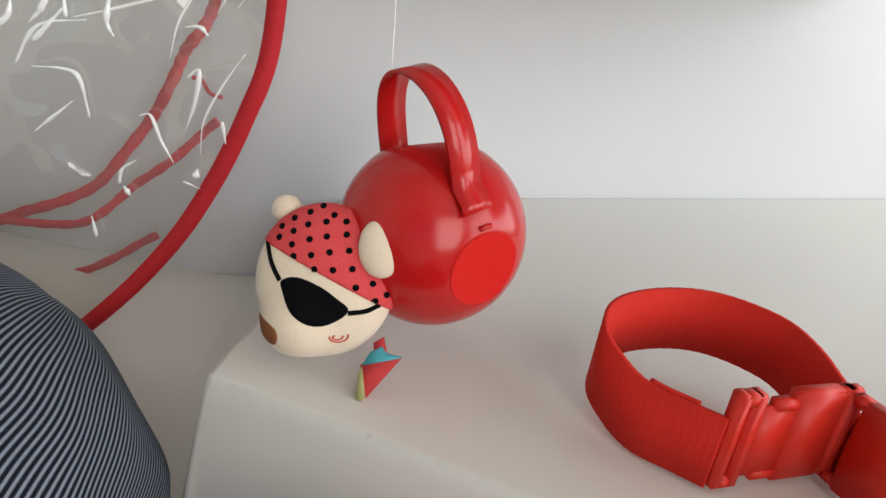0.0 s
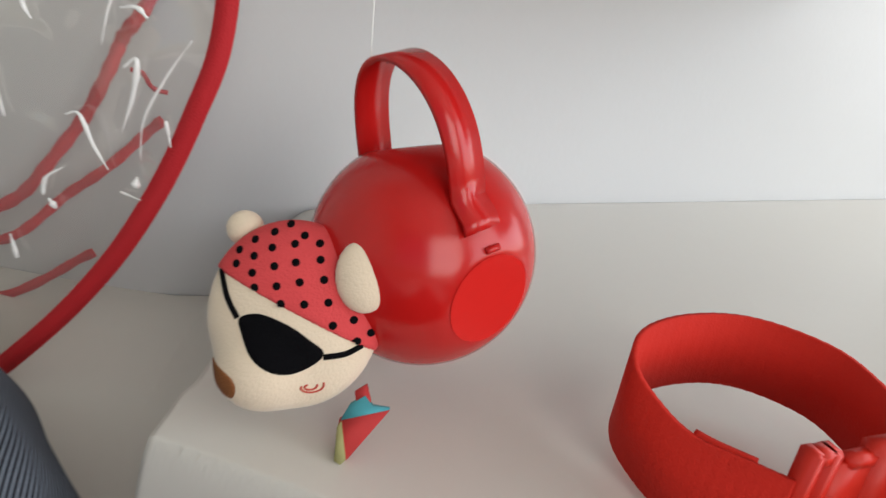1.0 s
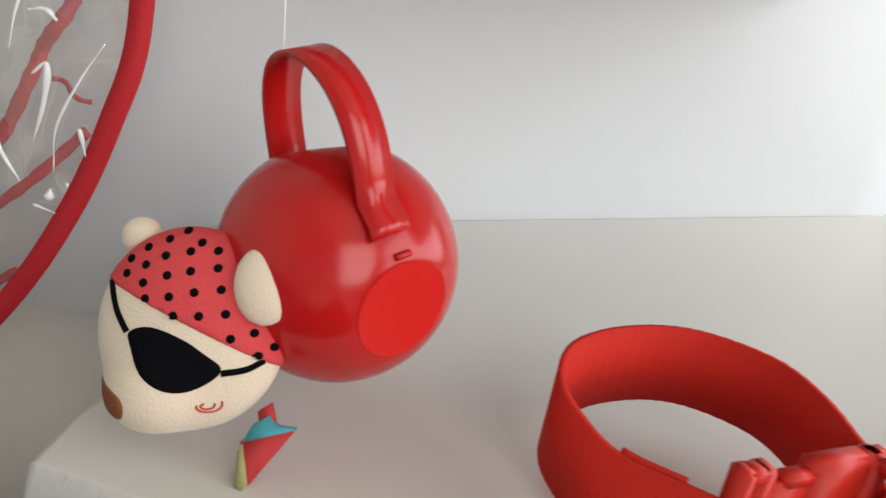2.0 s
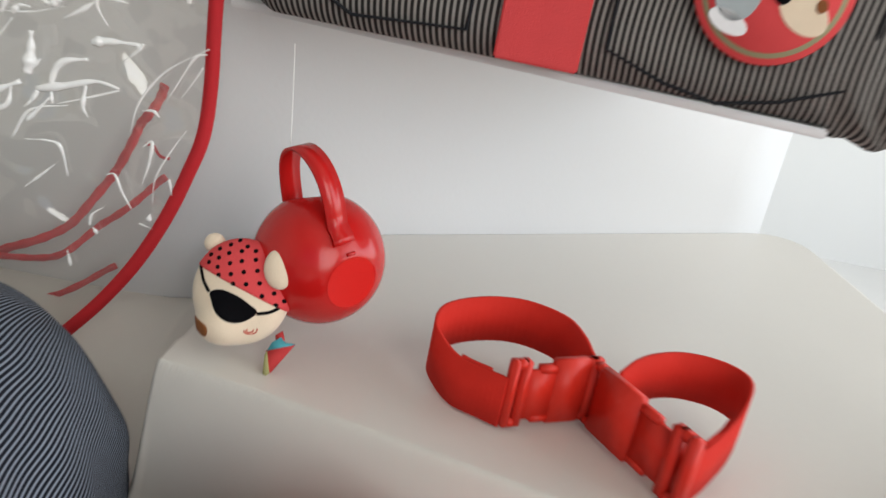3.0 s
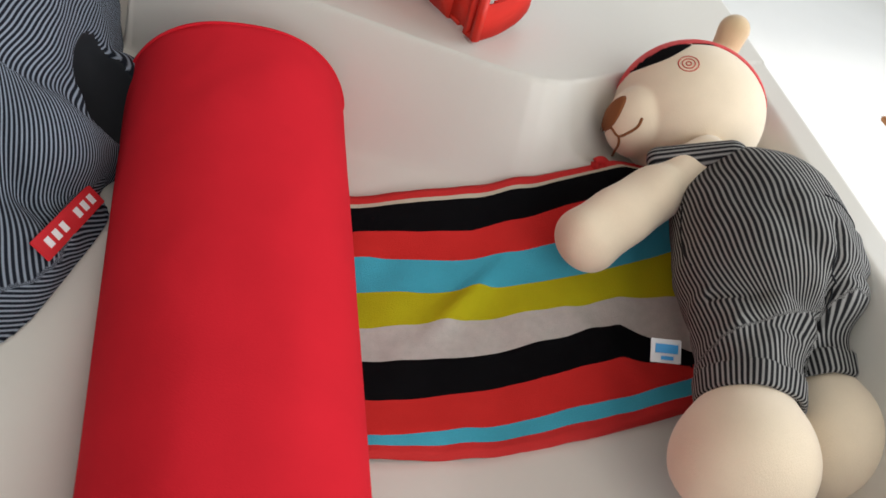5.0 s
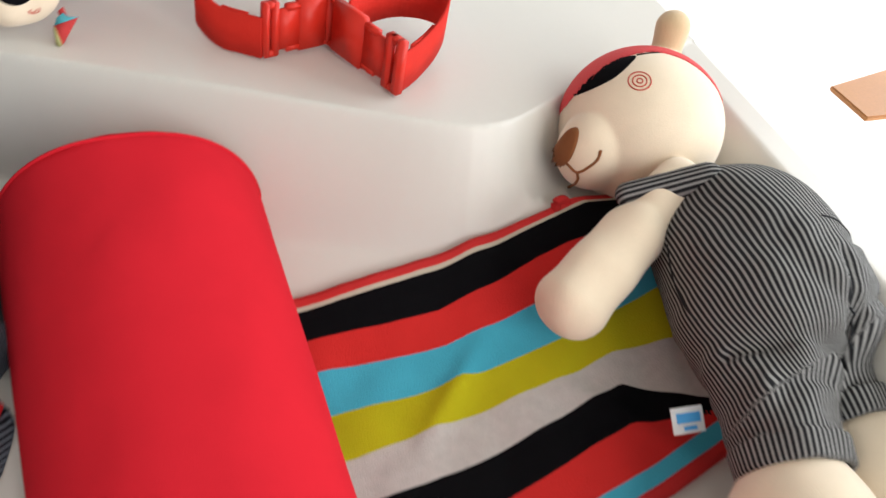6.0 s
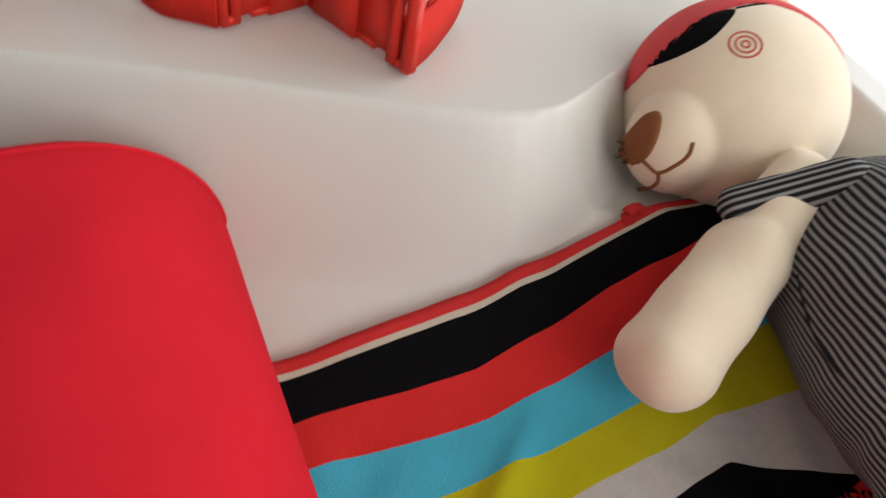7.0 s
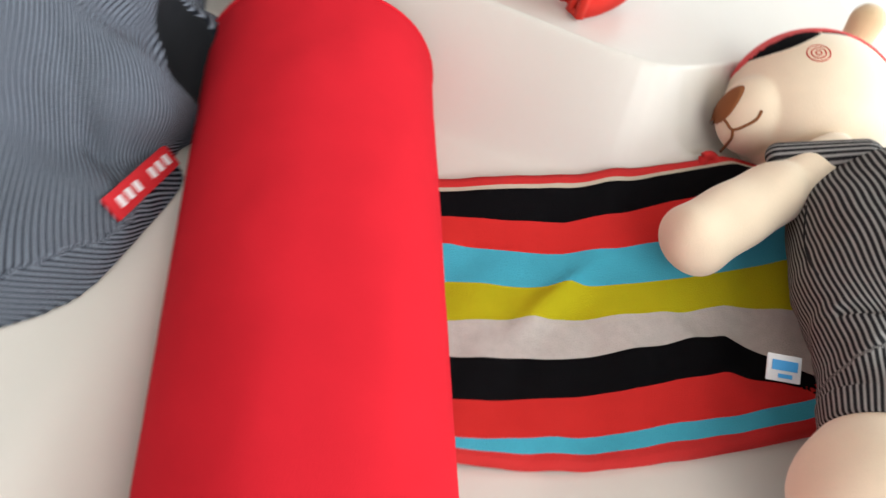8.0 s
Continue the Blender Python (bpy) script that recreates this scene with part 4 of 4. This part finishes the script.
# ---- striped drawstring bag ----
def sack():
    main, low = lump((-0.1743, -0.1649, 0.5073), (0.1235, 0.185, 0.128)), lump((-0.0785, -0.3, 0.4257), (0.1, 0.118, 0.0945))
    lip = lump((-0.078, -0.238, 0.522), (0.046, 0.04, 0.04))
    side_lip = lump((-0.05, -0.178, 0.508), (0.0345, 0.066, 0.038))
    mouth = lump((-0.043, -0.179, 0.537), (0.041, 0.019, 0.026), [(0.391, -0.84, -0.379), (0.514, 0.541, -0.667), (0.766, 0.066, 0.642)])

    def field(p):
        x, y, z = p[..., 0], p[..., 1], p[..., 2]
        d = blend(blend(blend(main(p), low(p), 0.03), lip(p), 0.012), side_lip(p), 0.008)
        k = np.clip((0.61 - z) / 0.09, 0, 1)
        d = d + 0.0022 * k * np.sin(y * 95 - 40 * z + 2 * np.sin(z * 70)) + 0.0012 * k * np.sin(z * 130 + x * 60 - y * 50) + 0.0012 * np.sin(x * 47 - y * 38)
        # a pleat that runs down to the mouth, and a second one beside the label
        fold = y + 0.229 + (z - 0.56) * 0.42
        d = d - 0.007 / (1 + np.exp(np.clip(fold / 0.0025, -40, 40))) * np.clip((0.605 - z) / 0.05, 0, 1)
        crease_or_glint = (y + 0.285) * 0.8 + (x + 0.045) * 0.6
        d = d + 0.0035 * np.exp(-((crease_or_glint / 0.005) ** 2)) * k
        d = -blend(-d, 0.0235 - 0.991 * x + 0.133 * y, 0.008)  # the base tucks in beside the cushion
        return -blend(-d, mouth(p), 0.004)

    v, q = skin(field, np.array((-0.32, -0.44, 0.497)), np.array((0.04, 0.045, 0.66)), 0.0027)
    v = relax(v, q, 2)
    v[:, 2] = np.maximum(v[:, 2], sheet_z(v[:, 0], v[:, 1]) + 0.001)
    mid = v[q].mean(1)
    # faces in the mouth take the navy that carries its deep shade
    inside = mouth(mid) < 0.001
    rel = v - (-0.174, -0.17, 0.5)
    w = np.array((0.06, 0.97, 0.24))
    w /= np.linalg.norm(w)
    side = np.cross(w, (0.0, 0.0, 1.0))
    side /= np.linalg.norm(side)
    across = np.arctan2(rel @ side, rel @ np.cross(side, w)) * 0.125
    across += 0.0007 * np.sin(v[:, 1] * 75) + 0.0004 * np.sin(v[:, 1] * 160 + v[:, 2] * 120)
    front = v[:, 1] + 0.229 + (v[:, 2] - 0.56) * 0.42 < 0
    lean = np.array((-0.2, 0.6, 0.775))
    fore = np.cross(lean, (1.0, 0.0, 0.0))
    rel = v - (-0.085, -0.27, 0.455)
    across = np.where(front, np.arctan2(rel @ np.cross(fore, lean) / np.linalg.norm(fore), -rel @ fore / np.linalg.norm(fore)) * 0.085 + 0.0009 * np.sin(v[:, 1] * 60 + v[:, 2] * 90), across)
    gusset = (v[:, 2] < 0.5125) & (v[:, 1] < -0.235)
    across = np.where(gusset, v[:, 2] * 1.1 + v[:, 1] * 0.6, across)
    bag = Body()
    bag.add(v, q.tolist(), np.where(inside, 1, 0), across)
    thing = empty("cloth_bag", (-0.16, -0.235, FLOOR))
    ob = bag.done("bag_body", [TICKING, NAVY], (-0.16, -0.235, FLOOR))
    ob.parent, ob.matrix_parent_inverse = thing, thing.matrix_world.inverted()
    L, R = Vector((-0.0303, -0.3173, 0.5182)), Vector((-0.0259, -0.2515, 0.508))
    x = (R - L).normalized()
    n = Vector((0.55, -0.45, 0.7))
    n = (n - x * n.dot(x)).normalized()
    m = Matrix((x, n.cross(x), n)).transposed().to_4x4()
    m.translation = (L + R) / 2 + n * 0.003
    half = (R - L).length / 2
    bm = box_bm((-half, -0.0065, -0.0007), (half, 0.0065, 0.0007), 0.0003)
    bmesh.ops.transform(bm, verts=bm.verts[:], matrix=m)
    label = part("woven_label", bm, RED_TRIM, thing, "red woven label with white bars", smooth=False)
    for k in range(7):
        if k == 3:
            continue
        a = -half * 0.78 + k * half * 0.245
        bm = box_bm((a, -0.0028, 0.0007), (a + half * 0.13, 0.0028, 0.0012))
        bmesh.ops.transform(bm, verts=bm.verts[:], matrix=m)
        part("bar", bm, TAG_WHITE, label, smooth=False)
    return tagged(thing, "soft round bag of navy and white ticking with a red label", "bag")


sack()


# ---- clear rain cover with red binding ----
def flatwise(line):
    """The upright direction square to a line, for a tape that lies in an upright sheet."""

    def across(k):
        d = line[min(k + 1, len(line) - 1)] - line[max(k - 1, 0)]
        return (-d.z, 0, d.x)

    return across


def rain_cover():
    thing = empty("rain_cover", (-0.2, 0.055, FLOOR))
    edge = [(-0.1, 0.93), (-0.091, 0.86), (-0.086, 0.79), (-0.086, 0.73), (-0.086, 0.7), (-0.088, 0.667), (-0.0955, 0.642), (-0.1075, 0.61), (-0.1225, 0.58), (-0.143, 0.55), (-0.164, 0.525), (-0.184, 0.504)]
    depth = lambda x, z: 0.057 - 0.13 * max(0, -0.1 - x) + 0.004 * noise.noise(Vector((x * 18, z * 18, 0)))  # noqa: E731
    spread = lambda x, z, k: (0.02 + (x - 0.02) * k, 0.735 + (z - 0.735) * k)  # noqa: E731
    rim = [Vector((p.x, depth(p.x, p.z), p.z)) for p in curve_points([(x, 0, z) for x, z in edge], 8)]
    part("binding", ribbon_bm(rim, 0.0082, 0.0016, flatwise(rim)), RED_TRIM, thing, "red cloth binding along the edge")
    bm = bmesh.new()
    n = 70
    rows = []
    for q in rim:
        row = []
        for k in range(n + 1):
            x = q.x - (q.x + 0.5) * (k / n) ** 1.2
            crease_or_glint = 0.0028 * noise.noise(Vector((x * 30, q.z * 24, 5))) + 0.0016 * abs(noise.noise(Vector((x * 75, q.z * 60, 8)))) + 0.003 * abs(noise.noise(Vector((x * 14 + q.z * 20, q.z * 9 - x * 16, 2))))
            row.append(bm.verts.new((x, depth(x, q.z) + 0.002 - crease_or_glint * min(1, k / 4), q.z)))
        rows.append(row)
    for a, b in zip(rows, rows[1:]):
        for k in range(n):
            bm.faces.new((a[k], a[k + 1], b[k + 1], b[k]))
    film_ob = part("clear_sheet", bm, FILM, thing, "creased clear vinyl sheet")
    film_ob.visible_shadow = False
    rng = random.Random(11)

    def glint_tube(points, fat):
        """A stiff kinked white tube, painted as a light glint, that stands proud of the sheet."""
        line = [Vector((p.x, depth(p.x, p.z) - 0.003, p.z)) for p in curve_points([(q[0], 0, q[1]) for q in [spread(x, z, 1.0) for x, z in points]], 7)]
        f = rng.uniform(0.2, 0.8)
        part("crease_or_glint", tube_bm(line, lambda t: 0.92 * fat * (0.22 + 0.35 * abs(math.sin(t * 9 + fat * 9000)) + max(0.0, 1 - abs(t - f) / max(f, 1 - f)) ** 1.6), 7), GLINT, thing).visible_shadow = False

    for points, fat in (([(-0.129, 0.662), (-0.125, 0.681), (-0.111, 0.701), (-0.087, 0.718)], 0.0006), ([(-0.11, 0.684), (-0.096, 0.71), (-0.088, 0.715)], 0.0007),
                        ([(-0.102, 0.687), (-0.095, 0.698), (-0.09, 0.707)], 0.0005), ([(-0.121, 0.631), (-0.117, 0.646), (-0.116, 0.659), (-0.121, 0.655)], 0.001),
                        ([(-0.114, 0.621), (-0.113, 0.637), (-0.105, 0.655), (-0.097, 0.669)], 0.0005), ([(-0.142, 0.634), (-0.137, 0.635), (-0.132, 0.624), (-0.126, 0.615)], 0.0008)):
        glint_tube(points, fat)
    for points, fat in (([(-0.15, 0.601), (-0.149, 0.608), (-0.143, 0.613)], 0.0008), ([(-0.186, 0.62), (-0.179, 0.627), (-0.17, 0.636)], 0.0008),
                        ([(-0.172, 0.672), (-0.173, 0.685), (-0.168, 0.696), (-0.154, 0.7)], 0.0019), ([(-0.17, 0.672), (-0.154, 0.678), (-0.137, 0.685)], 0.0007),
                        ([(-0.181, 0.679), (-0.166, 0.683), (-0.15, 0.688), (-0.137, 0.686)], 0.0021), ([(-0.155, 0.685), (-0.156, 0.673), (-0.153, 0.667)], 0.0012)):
        glint_tube(points, fat)
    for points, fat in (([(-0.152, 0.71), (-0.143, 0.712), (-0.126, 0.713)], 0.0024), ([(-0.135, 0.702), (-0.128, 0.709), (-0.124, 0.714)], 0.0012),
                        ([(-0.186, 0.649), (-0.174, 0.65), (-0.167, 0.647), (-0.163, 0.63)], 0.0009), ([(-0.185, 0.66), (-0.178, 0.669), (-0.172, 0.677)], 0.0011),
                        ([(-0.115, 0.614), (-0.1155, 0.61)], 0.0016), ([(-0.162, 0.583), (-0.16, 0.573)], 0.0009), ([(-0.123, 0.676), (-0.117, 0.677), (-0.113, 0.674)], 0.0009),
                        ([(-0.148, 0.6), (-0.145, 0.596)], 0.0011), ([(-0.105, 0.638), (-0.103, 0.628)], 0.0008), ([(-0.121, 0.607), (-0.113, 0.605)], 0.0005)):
        glint_tube(points, fat)
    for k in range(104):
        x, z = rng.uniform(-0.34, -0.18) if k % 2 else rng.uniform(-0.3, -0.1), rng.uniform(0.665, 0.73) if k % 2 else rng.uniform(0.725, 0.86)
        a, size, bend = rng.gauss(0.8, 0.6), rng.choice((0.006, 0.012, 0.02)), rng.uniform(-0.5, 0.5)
        glint_tube([(x - math.cos(a - bend) * size, z - math.sin(a - bend) * size), (x, z), (x + math.cos(a + bend) * size, z + math.sin(a + bend) * size)], rng.choice((0.0005, 0.0008, 0.0013, 0.002, 0.003)))
    for pts, wide in (([(-0.108, 0.69), (-0.112, 0.677), (-0.121, 0.665), (-0.125, 0.651), (-0.139, 0.627), (-0.155, 0.601), (-0.174, 0.586), (-0.198, 0.572), (-0.225, 0.561), (-0.28, 0.553)], 0.0052),
                      ([(-0.104, 0.637), (-0.12, 0.619), (-0.141, 0.6), (-0.16, 0.579), (-0.183, 0.569), (-0.212, 0.565), (-0.28, 0.555)], 0.0042),
                      ([(-0.131, 0.575), (-0.155, 0.556), (-0.19, 0.54), (-0.25, 0.53)], 0.004),
                      ([(-0.117, 0.654), (-0.11, 0.651), (-0.103, 0.648)], 0.0016)):
        line = [Vector((p.x, 0.1 + 0.002 * math.sin(k * 0.45), p.z + 0.001 * math.sin(k * 0.37))) for k, p in enumerate(curve_points([(q[0], 0, q[1]) for q in [spread(x - 0.0045, z, 1.135) for x, z in pts]], 8))]
        part("inner_binding", ribbon_bm(line, wide * 1.12, 0.001, flatwise(line), wave=0.1), RED_TRIM, thing, "puckered red tape inside the sheet")
    return tagged(thing, "clear vinyl rain cover edged with red binding", "rain cover")


rain_cover()


# ---- striped bag on the shelf ----
def shelf_bag():
    m = pose(0.069, 0.019, 0.7455, 0, 0, -7.2)
    thing = empty("holdall", tuple(m @ Vector((0.05, 0.06, 0))))

    def field(p):
        x, y, z = p[..., 0], p[..., 1], p[..., 2]
        sag = 0.004 * np.clip((x - 0.165) / 0.025, 0, 1) * np.clip(1 - (x - 0.2) / 0.014, 0, 1)
        lift = 0.034 * np.clip((x - 0.2) / 0.05, 0, 1)
        c = np.stack([x - 0.05, y - 0.07, z - 0.11 + sag - lift], -1)
        half, rad = np.array((0.19, 0.07, 0.112)), 0.022
        d = np.abs(c) - half + rad
        out = np.linalg.norm(np.maximum(d, 0), axis=-1) + np.minimum(d.max(-1), 0) - rad
        near = np.exp(-(((x - 0.192) / 0.03) ** 2) - ((z - 0.005) / 0.035) ** 2)
        out = out + 0.0022 * near * np.sin(x * 330 + z * 160 + 2 * np.sin(z * 120)) + 0.0025 * np.exp(-(((x - 0.214 - z * 0.05) / 0.004) ** 2))
        end = np.clip((x - 0.2) / 0.02, 0, 1)
        out = out + 0.0018 * end * np.sin(z * 150 + y * 90 - x * 100)
        return out + 0.0012 * np.sin(x * 60 + z * 35) * np.sin(z * 50) + 0.0015 * np.sin(x * 25)

    v, q = skin(field, np.array((-0.16, -0.02, -0.03)), np.array((0.26, 0.16, 0.26)), 0.003)
    v = relax(v, q, 1)
    keep = (v[:, 0] < 0.17) & (v[:, 2] < 0.0)
    v[:, 2] = np.where(keep, 0.0, v[:, 2])
    across = v[:, 0] + 0.0015 * np.sin(v[:, 2] * 60)
    side = np.abs(v[:, 0] - 0.05) > 0.178
    across = np.where(side, v[:, 1] + v[:, 0] * 0.3, across)
    bag = Body()
    world_v = np.array([tuple(m @ Vector(p)) for p in v])
    bag.add(world_v, q.tolist(), 0, across)
    ob = bag.done("bag_body", [TICKING_DARK], tuple(thing.location))
    ob.parent, ob.matrix_parent_inverse = thing, thing.matrix_world.inverted()

    def add(name, bm, mat, label="", owner=thing, smooth=False):
        bmesh.ops.transform(bm, verts=bm.verts[:], matrix=m)
        return part(name, bm, mat, owner, label, smooth)

    add("red_strip", box_bm((0.001, -0.0035, 0.0015), (0.0435, 0.004, 0.2), 0.001), RED_BAND, "broad plain red strip")
    badge = None
    for name, rad, dy, mat in (("badge", 0.0355, 0.0042, RED_BAND), ("badge_ring", 0.0325, 0.0047, OLIVE), ("badge_field", 0.03, 0.0052, RED_BAND)):
        bm = bmesh.new()
        bmesh.ops.create_cone(bm, cap_ends=True, segments=48, radius1=rad, radius2=rad * 0.98, depth=0.001)
        bmesh.ops.transform(bm, verts=bm.verts[:], matrix=pose(0.122, -dy, 0.058, 90, 0, 0))
        made = add(name, bm, mat, "round red badge with plain shapes" if badge is None else "", badge or thing, True)
        badge = badge or made
    for px, pz, ra, rb, tilt, mat in ((0.1085, 0.0475, 0.0085, 0.0115, 0, GREY_BLUE), (0.1325, 0.044, 0.0105, 0.007, 35, CREAM), (0.1075, 0.036, 0.008, 0.004, 20, TAG_WHITE), (0.124, 0.05, 0.0035, 0.005, 0, BLACK), (0.138, 0.047, 0.002, 0.0025, 0, BROWN)):
        bm = bmesh.new()
        bmesh.ops.create_cone(bm, cap_ends=True, segments=24, radius1=1, radius2=0.96, depth=0.0006)
        bmesh.ops.transform(bm, verts=bm.verts[:], matrix=pose(0.122 + (px - 0.1205) * 1.25, -0.0059 - (0.0006 if mat in (BROWN, BLACK) else 0), 0.058 + (pz - 0.051) * 1.25, 90, tilt, 0) @ Matrix.Diagonal((ra * 1.25, rb * 1.25, 1, 1)))
        add("badge_shape", bm, mat, owner=badge)
    stitch = [(0.053, 0.12), (0.055, 0.016), (0.085, 0.006), (0.112, 0.0015), (0.14, 0.008), (0.172, 0.021), (0.174, 0.12)]
    add("pocket_seam", tube_bm([Vector((x, -0.0012, z)) for x, z in stitch], 0.0011, 6), NAVY, "dark stitched pocket edge")
    left = [(-0.125, 0.1), (-0.122, 0.03), (-0.075, 0.008), (-0.015, 0.012), (-0.012, 0.1)]
    add("pocket_seam", tube_bm([Vector((x, -0.0012, z)) for x, z in left], 0.0011, 6), NAVY)
    add("side_zip", tube_bm(curve_points([Vector((0.2015, -0.0005, -0.008)), Vector((0.208, -0.003, 0.02)), Vector((0.213, -0.003, 0.06)), Vector((0.214, -0.003, 0.12)), Vector((0.21, 0.0, 0.19))], 6), 0.0026, 8), ZIP, "grey corded zip edge", smooth=True)
    add("red_tab", box_bm((0.222, -0.007, 0.062), (0.234, 0.002, 0.08), 0.0006), ORANGE_TAB, "small orange-red cloth tab")
    return tagged(thing, "charcoal striped holdall with red strip and badge on shelf", "bag")


shelf_bag()
